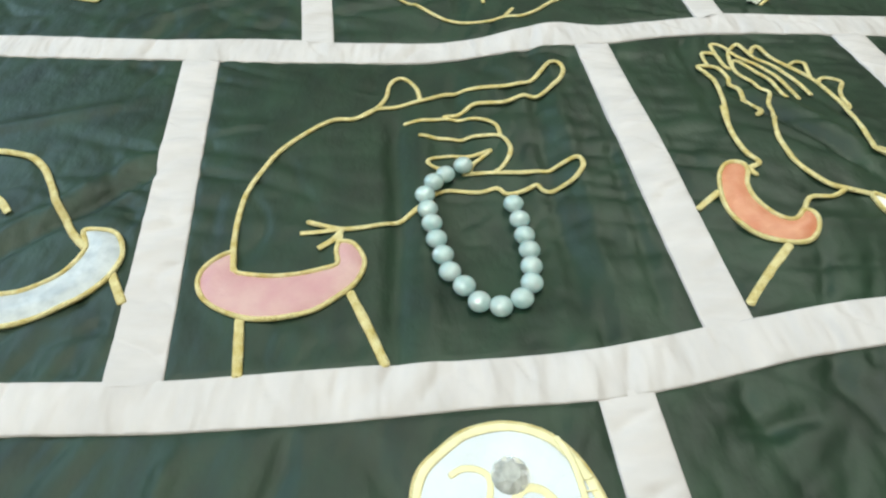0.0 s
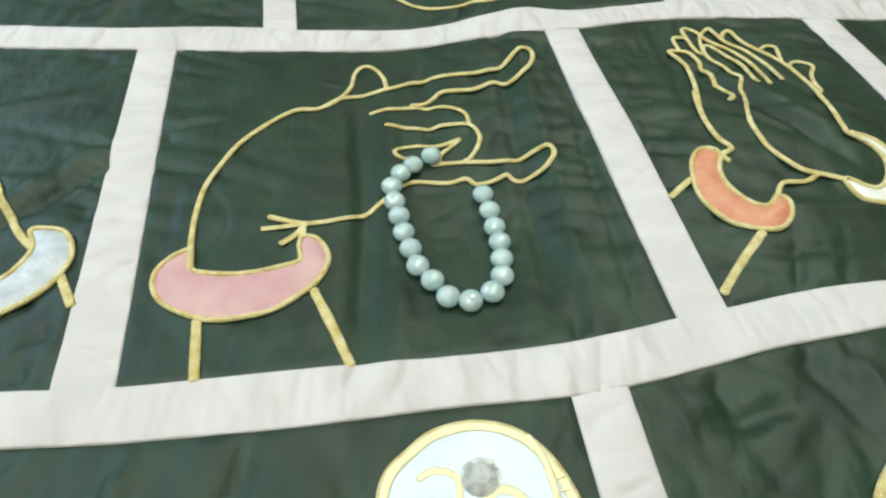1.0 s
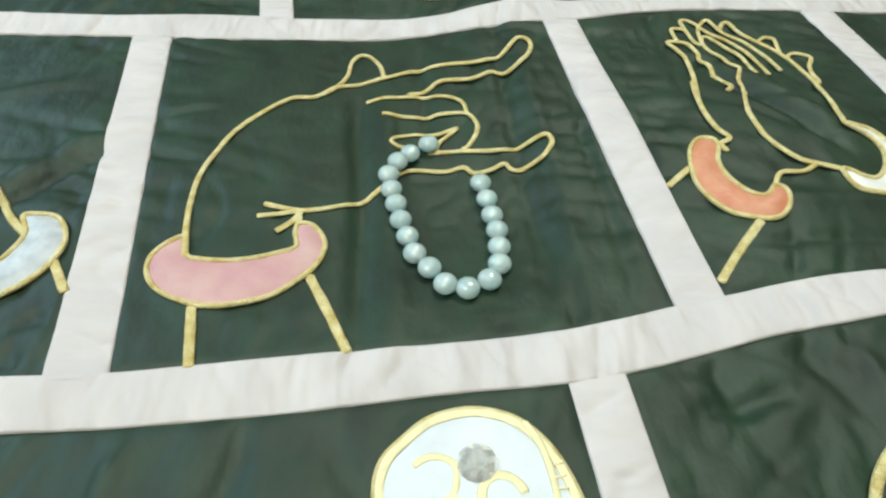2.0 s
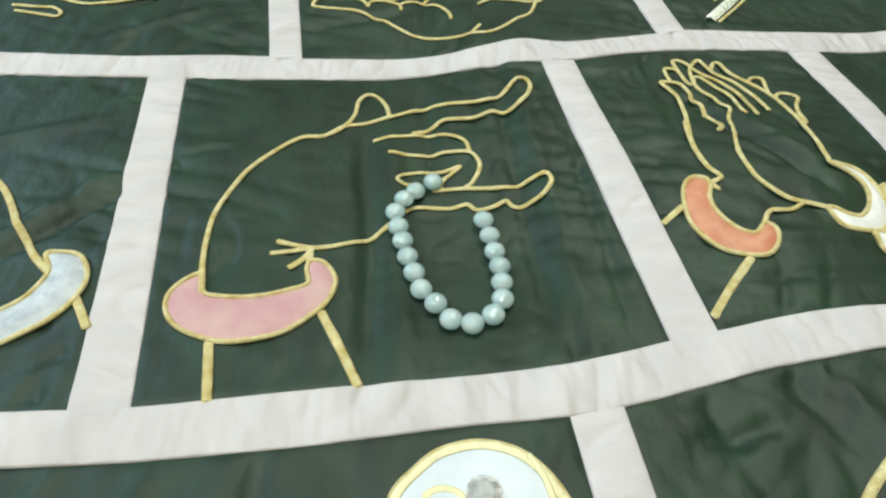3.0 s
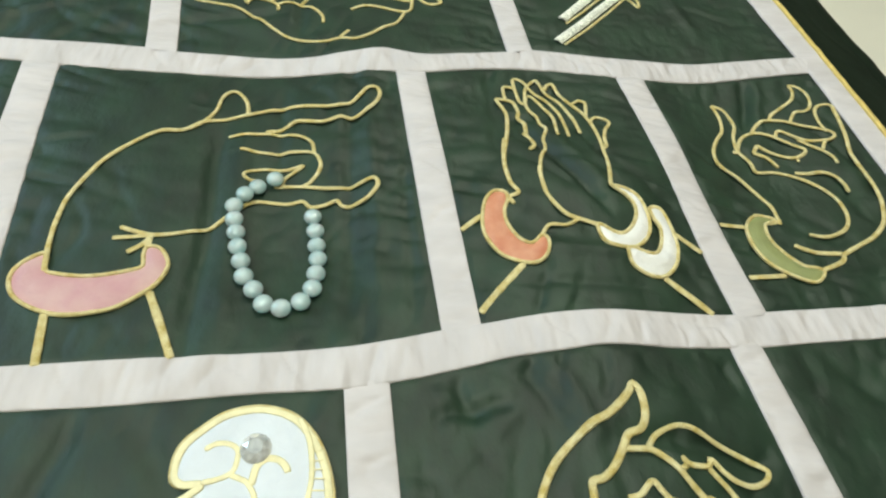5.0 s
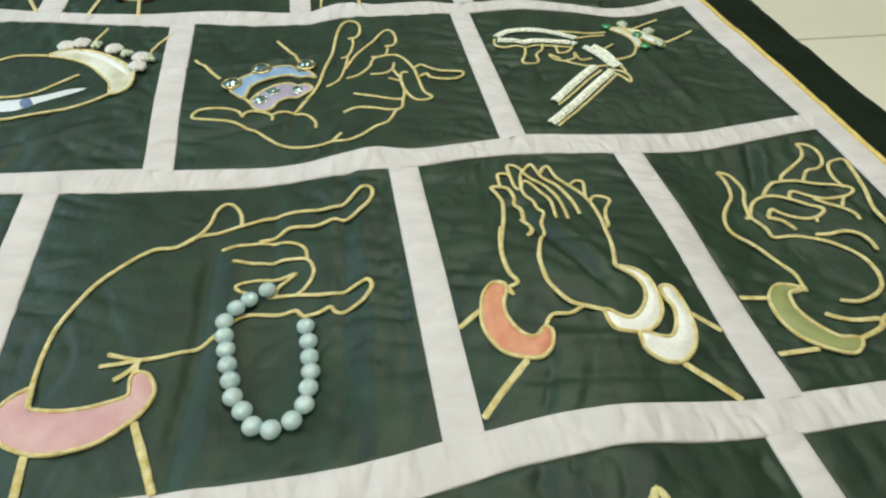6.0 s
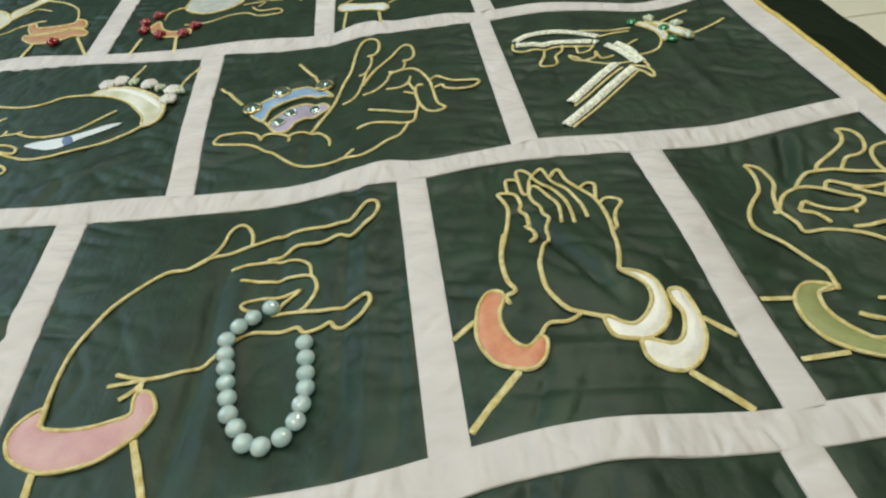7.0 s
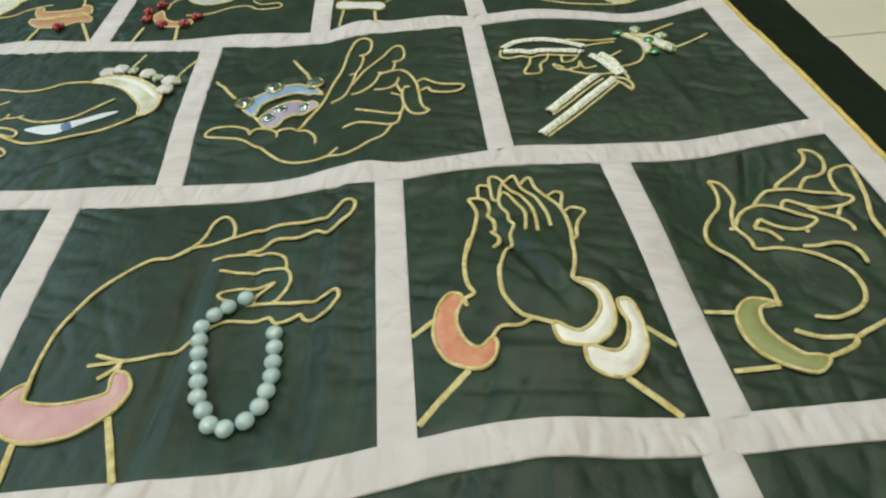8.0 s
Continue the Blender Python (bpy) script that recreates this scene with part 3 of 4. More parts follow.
# the beaded block's decoration, mm
def decorate_beaded(panel):
    band(panel, 6.6, [(142, 233), (158, 245), (185, 246), (209, 238), (232, 221)])
    band(panel, 6.6, [(142, 224), (161, 221), (192, 217), (222, 210), (228, 206)])
    band(panel, 6.6, [(237, 197), (246, 180), (252, 162), (257, 149)])
    band(panel, 6.6, [(248, 198), (256, 182), (259, 164), (261, 151)])
    band(panel, 7.5, [(233, 151), (217, 136), (197, 115), (173, 89)])
    band(panel, 7.5, [(248, 139), (223, 114), (193, 83), (160, 51)])
    cord(panel, 2.6, [(239, 144), (220, 127), (197, 103), (175, 82)])
    cord(panel, 2.6, [(252, 133), (224, 103), (195, 74), (165, 46)])
    cord(panel, 2.8, [(139, 229), (137, 214), (146, 207), (162, 210), (190, 207), (223, 200)])
    cord(panel, 2.6, [(217, 243), (248, 235), (275, 237)])
    cord(panel, 2.6, [(233, 221), (252, 226), (271, 229)])
    cord(panel, 2.8, [(171, 212), (167, 192), (159, 172), (167, 168), (178, 176), (179, 189), (187, 197), (191, 210)])
    cord(panel, 2.6, [(205, 204), (204, 188), (215, 190), (224, 202)])
    cord(panel, 2.6, [(203, 174), (193, 185), (196, 174), (207, 168), (217, 160), (236, 153), (260, 154), (265, 139)])
    cord(panel, 2.6, [(207, 170), (218, 174), (222, 186), (224, 170), (238, 172)])
    cord(panel, 2.8, [(246, 142), (256, 130), (262, 117), (265, 128), (259, 140), (246, 146)])
    cord(panel, 2.6, [(272, 203), (260, 194), (254, 190)])
    cord(panel, 2.8, [(264, 167), (277, 169), (288, 177), (295, 191)])
    patch(panel, "white", [(283, 246), (292, 230), (297, 211), (294, 188), (302, 195), (306, 213), (299, 232), (291, 247)])
    patch(panel, "white", [(295, 249), (307, 227), (315, 204), (327, 190), (331, 201), (323, 217), (313, 235)])
    jewels(panel, "green", [(280, 250), (308, 222), (306, 191)])
    jewels(panel, "clear", [(300, 251), (323, 225), (324, 194)])
    cord(panel, 3.0, [(309, 242), (332, 254), (349, 262)])
    cord(panel, 3.0, [(332, 199), (356, 211), (377, 226)])

# the watching block's decoration, mm
def decorate_watching(panel):
    cord(panel, 3.2, [(-521, 240), (-470, 244), (-431, 233), (-405, 234), (-382, 245), (-349, 242)])
    patch(panel, "cream", [(-350, 241), (-337, 251), (-312, 249), (-284, 233), (-256, 203), (-250, 177), (-254, 160), (-267, 155), (-273, 176), (-287, 197), (-302, 215), (-323, 230)])
    padded([(-338, 248), (-312, 246), (-286, 231), (-260, 203), (-254, 184), (-264, 192), (-287, 217), (-315, 236)], CLOTH["ivory"], panel, "satin_patch", "white satin half of a bangle", 0.8, 0.0056, 0.0)
    pearls(panel, [(-336, 259), (-321, 264), (-282, 245), (-250, 224), (-250, 204)])
    jewels(panel, "clear", [(-302, 256), (-267, 233), (-241, 220)])
    cord(panel, 3.0, [(-311, 268), (-303, 304)])
    cord(panel, 3.0, [(-244, 232), (-238, 257), (-228, 281)])
    cord(panel, 3.2, [(-267, 155), (-278, 146), (-299, 136), (-325, 127), (-351, 118), (-375, 117), (-396, 126), (-414, 138), (-396, 132), (-396, 141), (-410, 150), (-427, 153), (-451, 151)])
    cord(panel, 3.0, [(-445, 164), (-426, 172), (-423, 183)])
    cord(panel, 3.0, [(-425, 173), (-412, 173), (-403, 177)])
    cord(panel, 3.0, [(-408, 173), (-387, 161), (-361, 157), (-339, 164), (-321, 183), (-307, 197)])
    cord(panel, 3.0, [(-466, 195), (-451, 204), (-435, 212)])
    cord(panel, 3.0, [(-435, 119), (-408, 112), (-399, 111), (-390, 102), (-392, 96), (-402, 99), (-430, 109)])
    plain(panel, "white", [(-390, 145), (-377, 151), (-353, 152), (-331, 159), (-310, 169), (-292, 169), (-306, 158), (-326, 146), (-346, 133), (-363, 132)])
    plain(panel, "iris", [(-350, 140), (-351, 149), (-345, 154), (-337, 151), (-334, 142), (-338, 136), (-344, 135)])

# the tan block's decoration, mm
def decorate_tan(panel):
    patch(panel, "tan", [(-519, 471), (-527, 493), (-517, 494), (-505, 477), (-457, 476), (-454, 489), (-440, 482), (-432, 460), (-439, 456), (-451, 459), (-502, 453)])
    patch(panel, "tan", [(-515, 441), (-518, 455), (-500, 449), (-449, 452), (-437, 453), (-424, 440), (-423, 427), (-440, 430), (-464, 419), (-493, 421)])
    red(panel, [(-460, 411)])
    cord(panel, 4, [(-493, 421), (-494, 381)])
    cord(panel, 4, [(-433, 426), (-398, 358)])
    cord(panel, 3, [(-552, 598), (-506, 573), (-471, 536), (-454, 489)])
    cord(panel, 3, [(-513, 543), (-542, 560), (-557, 545)])
    cord(panel, 3, [(-604, 477), (-560, 474), (-544, 493), (-518, 503), (-506, 503)])
    patch(panel, "cream", [(-591, 486), (-627, 562), (-606, 574), (-578, 544), (-569, 512)])
    patch(panel, "cream", [(-570, 529), (-581, 558), (-563, 580), (-547, 608), (-527, 602), (-548, 575), (-558, 547)])

# the shell block's decoration, mm
def decorate_shell(panel):
    patch(panel, "tan", [(-329, 425), (-320, 438), (-309, 412), (-292, 397), (-270, 400), (-267, 385), (-280, 380), (-305, 386), (-321, 404)])
    red(panel, [(-325, 455), (-338, 435), (-333, 409), (-307, 387), (-274, 383), (-262, 402)])
    cord(panel, 4, [(-333, 390), (-336, 343)])
    cord(panel, 4, [(-284, 381), (-275, 328)])
    cord(panel, 2.6, [(-315, 444), (-314, 467), (-301, 480), (-288, 478)])
    cord(panel, 2.6, [(-282, 418), (-250, 415), (-221, 430), (-197, 430), (-179, 415), (-156, 414), (-147, 420), (-154, 431), (-178, 432), (-192, 448)])
    cord(panel, 2.4, [(-207, 462), (-187, 465), (-176, 462), (-184, 448)])
    cord(panel, 2.4, [(-198, 484), (-171, 468), (-150, 462)])
    cord(panel, 2.4, [(-133, 464), (-122, 450)])
    patch(panel, "dove", [(-291, 473), (-291, 511), (-288, 555), (-219, 534), (-209, 483), (-219, 461), (-241, 449), (-265, 450)])

# the cuffed block's decoration, mm
def decorate_cuffed(panel):
    patch(panel, "white", [(-68, 401), (-62, 413), (-31, 402), (-9, 397), (-1, 384), (-7, 371), (-30, 383), (-61, 389)])
    cord(panel, 3, [(-68, 407), (-58, 420), (-47, 429)])
    cord(panel, 3, [(-57, 388), (-59, 331)])
    cord(panel, 3.6, [(-14, 371), (-11, 329)])
    cord(panel, 2.6, [(-1, 399), (36, 434), (56, 453)])
    cord(panel, 2.6, [(-52, 481), (-50, 430)])

# the pale block's decoration, mm
def decorate_pale(panel):
    patch(panel, "dove", [(287, 374), (287, 344), (298, 332), (316, 337), (322, 364)])
    cord(panel, 2.6, [(166, 412), (194, 372), (233, 346), (280, 332), (316, 332), (354, 354)])
    cord(panel, 2.4, [(227, 390), (250, 358), (284, 347)])

# the conch block's decoration, mm
def decorate_conch(panel):
    rim = [(-122, -348), (-131, -347), (-135, -345), (-137, -341), (-136, -332), (-132, -324), (-124, -317), (-114, -310), (-102, -307), (-91, -307), (-79, -311), (-70, -318), (-62, -330), (-57, -344), (-55, -357), (-56, -368), (-64, -382), (-86, -389), (-113, -387), (-135, -379), (-145, -368), (-141, -359), (-129, -353)]
    patch(panel, "white", rim)
    tube([(-98 + 0.95 * (x + 98), -347 + 0.945 * (y + 347)) for x, y in rim], 4.2, 1.0, 0.0024, PALE_GOLD, panel, "satin_stitch_line", "pale gold satin-stitched rim", closed=True)
    seam(panel, 3.0, [(-121, -330), (-115, -327), (-108, -328), (-104, -332), (-105, -341), (-108, -344), (-114, -346), (-121, -347)])
    seam(panel, 3.0, [(-107, -344), (-99, -348), (-96, -352), (-94, -357), (-95, -366)])
    seam(panel, 4.0, [(-96, -350), (-94, -341), (-89, -337), (-83, -338), (-79, -342), (-78, -345)])
    seam(panel, 3.0, [(-73, -315), (-68, -326), (-66, -338), (-66, -350), (-69, -365)])
    seam(panel, 0.9, [(-65, -335), (-61, -334.5)])
    seam(panel, 0.9, [(-65, -340), (-60, -339.5)])
    seam(panel, 0.9, [(-65, -349), (-59, -349.5)])
    seam(panel, 0.9, [(-66, -355), (-59, -355.5)])
    seam(panel, 0.9, [(-66, -344.5), (-60, -344.5)])
    bigstone(panel, [(-95, -331)])

# the curled block's decoration, mm
def decorate_curled(panel):
    cord(panel, 4.2, [(44, -384), (51, -374), (55, -365), (62, -354), (71, -345), (86, -334), (99, -328), (110, -320), (115, -315), (118, -311), (121, -316), (121, -325), (119, -333), (115, -338), (108, -340), (105, -343), (102, -348), (95, -357), (88, -362), (82, -363), (81, -371), (79, -379)])
    cord(panel, 3.4, [(103, -348), (112, -349), (118, -350), (125, -355), (131, -361), (136, -369), (142, -378), (147, -386)])
    cord(panel, 3.0, [(116, -349), (123, -342), (132, -338), (140, -337), (149, -340), (161, -348), (174, -355), (185, -362), (187, -365), (182, -370), (173, -372), (164, -369), (157, -363), (154, -358), (152, -356), (150, -360), (143, -360), (137, -358), (135, -354)])
    cord(panel, 3.0, [(131, -362), (137, -359)])
    cord(panel, 3.0, [(149, -362), (156, -371), (162, -380), (166, -384)])
    cord(panel, 3.2, [(99, -373), (106, -372), (114, -366), (118, -371), (122, -376), (127, -378)])
    cord(panel, 3.0, [(138, -379), (145, -377), (149, -381)])

# the silver block's decoration, mm
def decorate_silver(panel):
    patch(panel, "grey", [(-342, -238), (-327, -234), (-310, -224), (-300, -214), (-295, -205), (-293, -195), (-296, -184), (-302, -176), (-312, -173), (-320, -174), (-315, -187), (-320, -201), (-329, -210), (-339, -215), (-350, -217), (-367, -218), (-383, -214), (-384, -225), (-374, -234), (-359, -239)])
    cord(panel, 4.0, [(-315, -187), (-326, -175), (-341, -152), (-353, -131), (-361, -118), (-372, -107), (-384, -102), (-396, -99), (-418, -97), (-431, -108)])
    cord(panel, 4.0, [(-391, -139), (-380, -143), (-369, -156)])
    cord(panel, 4.2, [(-296, -206), (-284, -228)])


# ---- the room ----
WEST, EAST, SOUTH, NORTH, TOP = -2.2, 3.2, -2.6, 4.2, 2.45
FLOOR = -0.0185
floor = tagged(part("floor", box((WEST, SOUTH, FLOOR - 0.05), (EAST, NORTH, FLOOR - 0.0025)), GROUT, None, "", False), "cream tiled floor with thin grey joints", "floor", kind="structure")
tagged(part("ceiling", box((WEST, SOUTH, TOP), (EAST, NORTH, TOP + 0.1)), FRAME, None, "", False), "plain white ceiling", "ceiling", kind="structure")
for name, lo, hi in (("wall_east", (EAST, SOUTH, -0.08), (EAST + 0.12, NORTH, TOP)), ("wall_south", (WEST - 0.12, SOUTH - 0.12, -0.06), (EAST + 0.12, SOUTH, TOP)),
                     ("wall_north", (WEST - 0.12, NORTH, -0.06), (EAST + 0.12, NORTH + 0.12, TOP))):
    tagged(part(name, box(lo, hi), WALL, None, "", False), "plain beige painted wall", "wall", kind="structure")


def window_wall(name, x, out, y0, y1, z0, z1, window_name):
    """A wall across x with one framed window; out is the way to the outside, along x."""
    wall = tagged(new(name), "beige painted wall with one window", "wall", kind="structure")
    a, b = min(x, x + 0.12 * out), max(x, x + 0.12 * out)
    for lo, hi in (((SOUTH, -0.08), (y0, TOP)), ((y1, -0.08), (NORTH, TOP)), ((y0, -0.08), (y1, z0)), ((y0, z1), (y1, TOP))):
        part("wall_piece", box((a, lo[0], lo[1]), (b, hi[0], hi[1])), WALL, wall, "", False)
    window = tagged(new(window_name), "white framed window in the wall", "window", kind="structure")
    a, b = min(x + 0.09 * out, x + 0.115 * out), max(x + 0.09 * out, x + 0.115 * out)
    mid = (y0 + y1) / 2
    for lo, hi in (((y0, z0), (y0 + 0.04, z1)), ((y1 - 0.04, z0), (y1, z1)), ((y0 + 0.04, z0), (y1 - 0.04, z0 + 0.04)), ((y0 + 0.04, z1 - 0.04), (y1 - 0.04, z1)), ((mid - 0.015, z0 + 0.04), (mid + 0.015, z1 - 0.04))):
        part("window_frame", box((a, lo[0], lo[1]), (b, hi[0], hi[1]), 0.004), FRAME, window, "", False)


window_wall("wall_west", WEST, -1, 0.4, 2.0, 1.2, 2.2, "window_1")


def ceiling_lamp(x, y):
    lamp = tagged(new("ceiling_lamp"), "long white lit lamp on the ceiling", "lamp", "ceiling lamps")
    part("lamp_base", box((x - 0.58, y - 0.33, TOP - 0.05), (x + 0.58, y + 0.33, TOP), 0.01), FRAME, lamp, "", False)
    part("diffuser", box((x - 0.55, y - 0.3, TOP - 0.075), (x + 0.55, y + 0.3, TOP - 0.05), 0.01), DIFFUSER, lamp, "glowing white diffuser", False)


for x, y, z in LAMPS:
    ceiling_lamp(x, y)

# ---- the quilt: panels, strips, border ----
A_HI = [(-453, 48), (-384, 39), (-308, 30), (-213, 32), (-186, 30), (-135, 29), (-72, 25), (-40, 29), (-10, 33), (22, 25), (67, 28), (104, 32), (131, 36), (204, 27), (279, 25), (331, 29), (405, 37)]
A_LO = [(-441, 17), (-375, 9), (-300, 1), (-246, -3), (-195, -2), (-130, 2), (-80, 1), (-28, -2), (0, -1), (26, -1), (75, 5), (125, 6), (203, -3), (230, -4), (302, 2), (345, 6), (410, 13)]
B_HI = [(-330, -270), (-253, -274), (-150, -272), (-88, -271), (-38, -269), (12, -263), (37, -261), (74, -259), (105, -259), (152, -260), (210, -260), (237, -258), (324, -256), (412, -252)]
B_LO = [(-320, -298), (-244, -301), (-169, -301), (-99, -298), (-49, -298), (-22, -296), (20, -290), (50, -286), (85, -285), (110, -284), (152, -286), (198, -285), (222, -285), (256, -283), (309, -282), (412, -278)]
C_HI = [(-534, 380), (-489, 383), (-405, 364), (-336, 348), (-271, 340), (-183, 340), (-97, 329), (-71, 326), (-44, 337), (-14, 337), (7, 329), (43, 335), (72, 338), (108, 330), (188, 335), (255, 318), (301, 304), (349, 305), (397, 322)]
C_LO = [(-518, 347), (-401, 334), (-233, 302), (-206, 307), (-142, 299), (-100, 299), (-71, 294), (-42, 297), (0, 295), (42, 299), (98, 304), (122, 303), (183, 308), (250, 298), (308, 281), (341, 280), (393, 294)]
EAST_IN = [(-560, 418), (-113, 411), (5, 409), (36, 407), (75, 405), (133, 401), (200, 397), (291, 395), (400, 390), (660, 378)]
EAST_PIPE = [(-560, 446), (-65, 439), (45, 436), (123, 434), (175, 430), (232, 427), (304, 424), (660, 410)]
EAST_OUT = [(-560, 522), (50, 519), (98, 516), (175, 515), (242, 514), (320, 514), (660, 508)]
LEFT, LOW, HIGH = -0.66, -0.56, 0.66

quilt = tagged(new("quilt"), "dark green satin quilt with off-white strips and gold cord outlines", "quilt")


def middle(a, b):
    return lambda x: (between(a, x) + between(b, x)) / 2


ROW_A, ROW_B, ROW_C = middle(A_HI, A_LO), middle(B_HI, B_LO), middle(C_HI, C_LO)


def straight(low, high):
    """The upright line through two places (x, y), in mm."""
    return lambda y: (low[0] + (high[0] - low[0]) * (1000 * y - low[1]) / (high[1] - low[1])) / 1000


def east(y):
    return between(EAST_IN, y) + 0.012


def west_edge(y):
    return LEFT


def panel(bottom, top, left, right, label):
    """One dark block of the quilt; it runs under the strips round it."""
    def place(u, v):
        y = bottom(0) + (top(0) - bottom(0)) * v
        for _ in range(2):
            x = left(y) + (right(y) - left(y)) * u
            y = bottom(x) + (top(x) - bottom(x)) * v
        reach = min(u * (right(y) - left(y)), (1 - u) * (right(y) - left(y))) - 0.0125
        rise = min(v, 1 - v) * (top(x) - bottom(x)) - 0.0125
        edge = min(reach, rise)
        under = max(0.0, min(1.0, (edge + 0.0015) / 0.0045))
        ease = max(0.0, min(1.0, (edge + 0.001) / 0.008))
        def ridge(a, b, c):
            return abs(noise.noise((a, b, c))) ** 0.7 - 0.3
        def now_and_then(a, c):
            return max(0.3, min(1.4, 0.7 + 1.6 * noise.noise((a * 13, c, 2.6))))
        fold = (0.0095 * now_and_then(y, 6.5 + x) * math.exp(-max(reach, 0) / 0.030) * ridge(y * 48 + 14 * x, x * 11, 6.0)
                + 0.0080 * now_and_then(x, 9.5 + y) * math.exp(-max(rise, 0) / 0.028) * ridge(x * 48 - 14 * y, y * 11, 9.0))
        gap = 0.24 - abs(noise.noise((x * 27 + y * 11, y * 19 - x * 8, 5.2)))
        slack = max(0.0, min(1.0, 2.2 * noise.noise((x * 8, y * 8, 1.3)) + 0.45))
        fold -= 0.0017 * max(0.0, gap) / 0.24 * slack
        gap = 0.2 - abs(noise.noise((x * 44 - y * 20, y * 30 + x * 16, 9.9)))
        fold -= 0.0008 * max(0.0, gap) / 0.2 * max(0.0, min(1.0, 2.0 * noise.noise((x * 10, y * 10, 6.1)) + 0.4))
        return x, y, max(-0.0032, min(fold, 0.0008)) * ease - 0.0018 * (1 - under), x, y
    wide, high = right(0.5 * (bottom(0) + top(0))) - left(0.5 * (bottom(0) + top(0))), top(0) - bottom(0)
    return sheet("panel", int(wide / 0.0025), int(high / 0.0025), place, SATIN, quilt, label)


FOLDS = (0.0, 0.012, 0.04, 0.1, 0.2, 0.32, 0.44, 0.56, 0.68, 0.8, 0.9, 0.96, 0.988, 1.0)


def across(v):
    """The thirteen steps over a strip, close together at its two folded edges."""
    return FOLDS[round(v * 13)]


def crown(v):
    """The height of a strip over the cloth: turned under at the edges, soft in the middle."""
    if v in (0.0, 1.0):
        return -0.0012
    return 0.0003 + 0.0010 * (1 - abs(2 * v - 1) ** 4)


def level_strip(hi, lo):
    def place(u, v):
        x, v = LEFT + (east(0.0) - LEFT) * u, across(v)
        a, b = between(lo, x), between(hi, x)
        ripple = (0.0011 * noise.noise((x * 80, v * 0.9, 2.0)) - 0.0030 * max(0.0, 1 - 9 * abs(noise.noise((x * 30, v * 0.7, 5.0)))) * max(0.0, 0.5 + noise.noise((x * 14, v * 2, 8.0)))) * (1 - abs(2 * v - 1) ** 4)
        return x, a + (b - a) * v, crown(v) + max(ripple, -0.0018) + 0.0003, x, v * 0.025
    return sheet("sash_strip", 760, 13, place, SASH, quilt, "off-white cotton strip with puckered seams")


def upright_strip(left, right, bottom, top):
    def place(u, v):
        y, v = bottom(left(0)) + (top(left(0)) - bottom(left(0))) * u, across(v)
        x = left(y) + (right(y) - left(y)) * (1 - v)
        y = bottom(x) + (top(x) - bottom(x)) * u
        x = left(y) + (right(y) - left(y)) * (1 - v)
        ripple = (0.0011 * noise.noise((y * 80, v * 0.9, left(0) * 50)) - 0.0030 * max(0.0, 1 - 9 * abs(noise.noise((y * 30, v * 0.7, left(0) * 50)))) * max(0.0, 0.5 + noise.noise((y * 14, v * 2, left(0) * 50)))) * (1 - abs(2 * v - 1) ** 4)
        return x, y, crown(v) + max(ripple, -0.0018) - 0.0002, y, v * 0.025
    return sheet("sash_strip", 200, 13, place, SASH, quilt, "off-white cotton strip with puckered seams")


def low_edge(x):
    return LOW


def high_edge(x):
    return HIGH


# seams between neighbours: the two edges of each upright strip
V11 = straight((-214, 32), (-234, 302)), straight((-188, 29), (-206, 307))
V12 = straight((106, 33), (98, 305)), straight((131, 36), (122, 302))
V21 = straight((-282, -273), (-300, 1)), straight((-253, -274), (-272, -2))
V22 = straight((12, -263), (0, -1)), straight((37, -260), (26, -1))
V23 = straight((212, -260), (203, -3)), straight((237, -258), (230, -4))
V31 = straight((-47, -364), (-49, -298)), straight((-20, -365), (-22, -296))
V32 = straight((204, -381), (198, -286)), straight((228, -382), (221, -285))
V01 = straight((-401, 363), (-411, 566)), straight((-370, 360), (-379, 557))
V02 = straight((-97, 330), (-104, 477)), straight((-71, 324), (-76, 469))
V03 = straight((108, 329), (105, 416)), straight((133, 330), (127, 410))


def centre(pair):
    return lambda y: (pair[0](y) + pair[1](y)) / 2


def edge(points, shift):
    """The edge of a level strip, moved by shift metres across it."""
    return lambda x: between(points, x) + shift


ROWS = (
    (ROW_C, high_edge, edge(C_HI, -0.003), high_edge, (V01, V02, V03),
     (("tan", "dark block with tan bangles and red beads"), ("shell", "dark block with red beads and a grey shell"), ("cuffed", "dark block with a white cuff"), ("pale", "dark block with a pale bangle"))),
    (ROW_A, ROW_C, edge(A_HI, -0.003), edge(C_LO, 0.003), (V11, V12),
     (("watching", "dark block with an eye and a pearl bangle"), ("crowned", "dark block with a blue jewelled band"), ("beaded", "dark block with silvery beaded ribbons"))),
    (ROW_B, ROW_A, edge(B_HI, -0.003), edge(A_LO, 0.003), (V21, V22, V23),
     (("silver", "dark block with a silver grey bangle"), ("pointing", "dark block with a pink bangle and jade beads"), ("prayer", "dark block with orange and white bangles"), ("open", "dark block with an olive bangle"))),
    (low_edge, ROW_B, low_edge, edge(B_LO, 0.003), (V31, V32),
     (("conch", "dark block with a white shape and crystal"), ("curled", "dark block with gold cord outline"), ("", "plain dark satin block"))),
)
DECORATE = {"tan": decorate_tan, "shell": decorate_shell, "cuffed": decorate_cuffed, "pale": decorate_pale, "watching": decorate_watching,
            "crowned": decorate_crowned, "beaded": decorate_beaded, "silver": decorate_silver, "pointing": decorate_pointing,
            "prayer": decorate_prayer, "open": decorate_open, "conch": decorate_conch, "curled": decorate_curled}
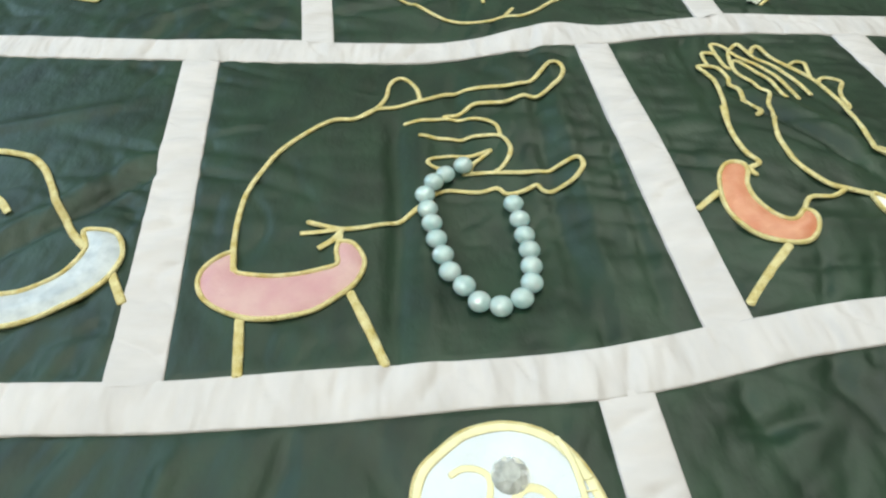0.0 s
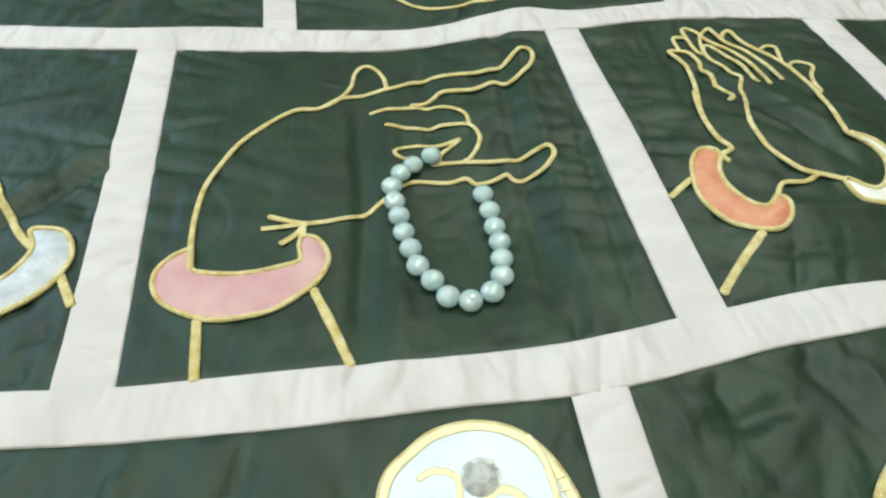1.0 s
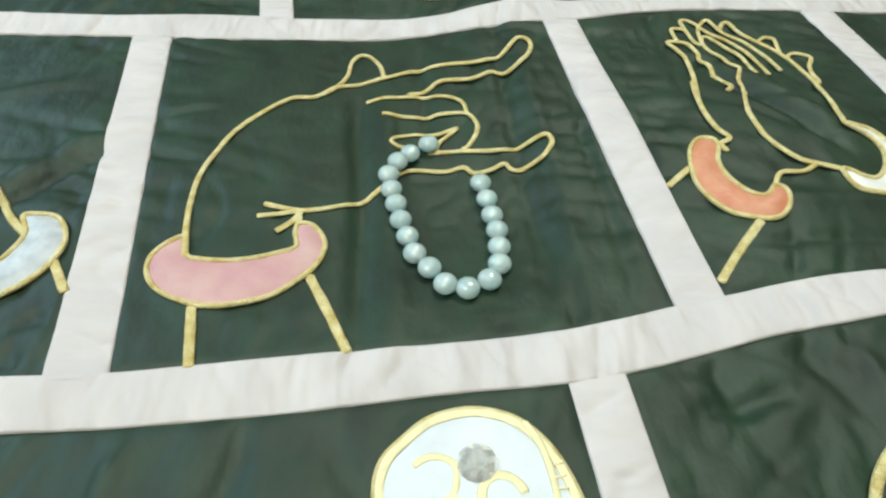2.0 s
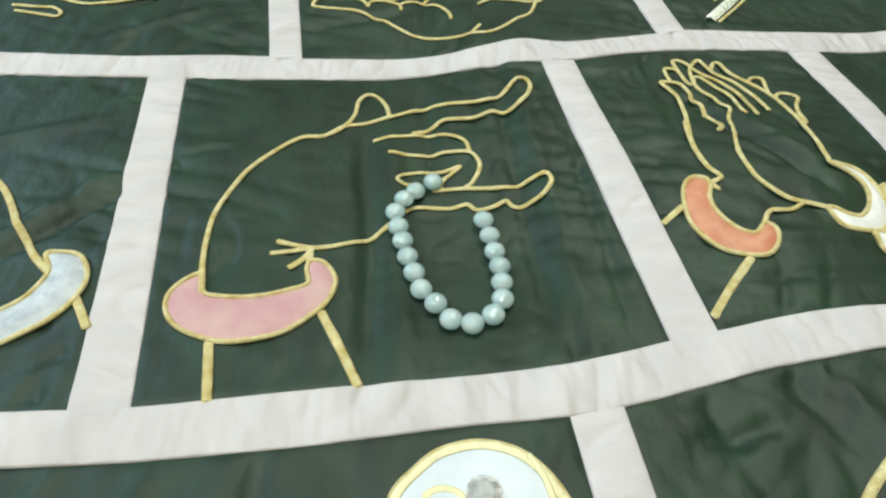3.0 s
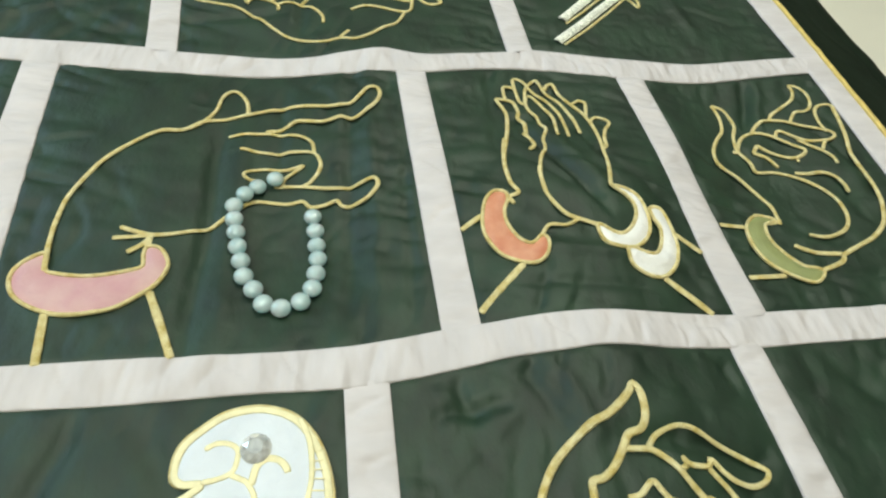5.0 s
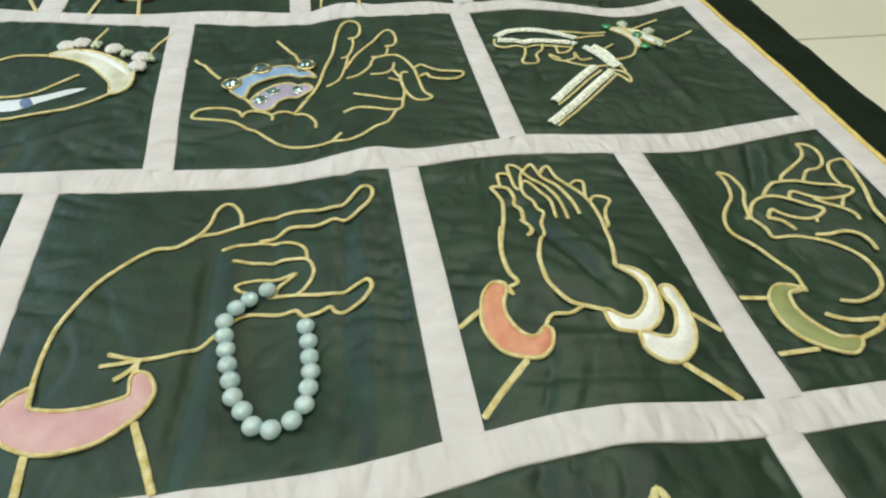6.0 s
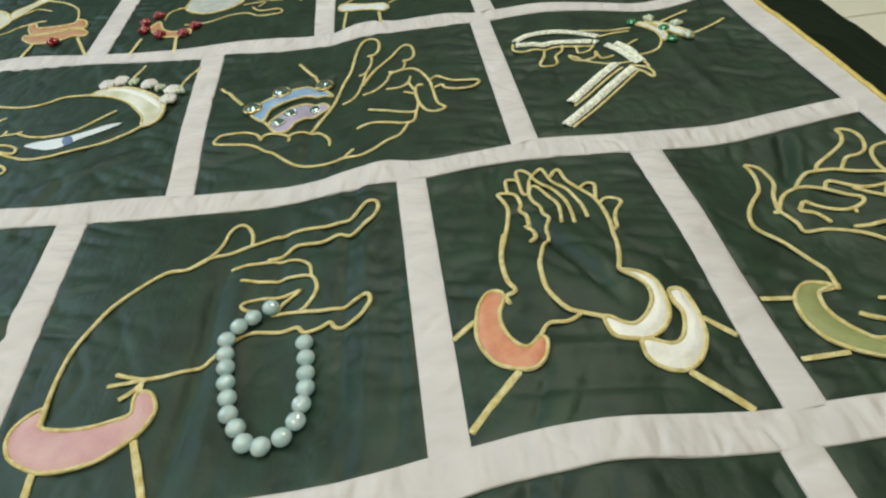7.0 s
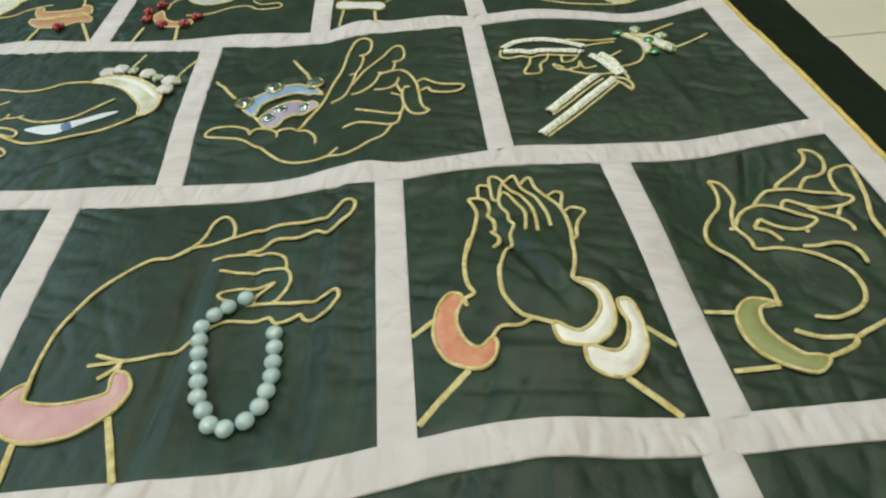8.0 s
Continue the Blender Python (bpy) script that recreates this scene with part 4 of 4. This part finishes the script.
for bottom, top, foot, head, strips, blocks in ROWS:
    edges = [west_edge, *[centre(pair) for pair in strips], east]
    for k, (name, label) in enumerate(blocks):
        block = panel(bottom, top, edges[k], edges[k + 1], label)
        if name:
            DECORATE[name](block)
    for pair in strips:
        upright_strip(*pair, foot, head)
for hi, lo in ((A_HI, A_LO), (B_HI, B_LO), (C_HI, C_LO)):
    level_strip(hi, lo)


def east_strip(u, v):
    y, v = LOW + (HIGH - LOW) * u, across(v)
    a, b = between(EAST_IN, y), between(EAST_PIPE, y)
    return a + (b - a) * (1 - v), y, crown(v) + 0.0006 + 0.0010 * noise.noise((y * 80, v, 7.0)) * (1 - abs(2 * v - 1) ** 4), y, v * 0.025


sheet("sash_strip", 300, 13, east_strip, SASH, quilt, "long off-white cotton strip along the border")
tube([(between(EAST_PIPE, y / 1000) * 1000, y) for y in range(-560, 661, 20)], 5.6, 4.4, 0.0018, PIPING, quilt, "gold_piping", "gold piping beside the border")


def east_border(u, v):
    """The border band, rolled down to the floor at its hem."""
    y = LOW + (HIGH - LOW) * u
    a, b = between(EAST_PIPE, y) - 0.001, between(EAST_OUT, y) + 0.0012 * noise.noise((y * 25, 0, 4.0))
    s = 1 - v
    hem = 0.0012 * math.exp(-((s - 0.86) / 0.05) ** 2) - 0.0006 * math.exp(-((s - 0.76) / 0.03) ** 2)
    drop = -0.0135 * (3 * s**2 - 2 * s**3) - 0.004 * max(0.0, (s - 0.93) / 0.07) ** 2
    return a + (b - a) * min(1.0, s * 1.01), y, 0.0006 + hem + drop, y, v * 0.055


sheet("border", 300, 26, east_border, BORDER, quilt, "black-green satin border with a stitched hem")
for lo, hi in (((LEFT - 0.055, LOW - 0.055), (LEFT, HIGH + 0.055)), ((LEFT, LOW - 0.055), (0.51, LOW)), ((LEFT, HIGH), (0.50, HIGH + 0.055))):
    part("border", box((lo[0], lo[1], FLOOR), (hi[0], hi[1], 0.002), 0.002), BORDER, quilt, "", False)

# ---- floor tiles, last: 0.6 m with thin joints, one joint at y = 0.2245 ----
tile_mesh = mesh_of(box((-0.2990, -0.2990, -0.004), (0.2990, 0.2990, 0.0), 0.0008), TILE, False)
for i in range(-5, 6):
    for j in range(-6, 8):
        x, y = 0.79 - 0.3 + 0.6 * i, 0.2245 + 0.3 + 0.6 * j
        if WEST - 0.3 < x < EAST + 0.3 and SOUTH - 0.3 < y < NORTH + 0.3:
            ob = new("tile", tile_mesh)
            ob.parent = floor
            ob.location = (x, y, FLOOR)
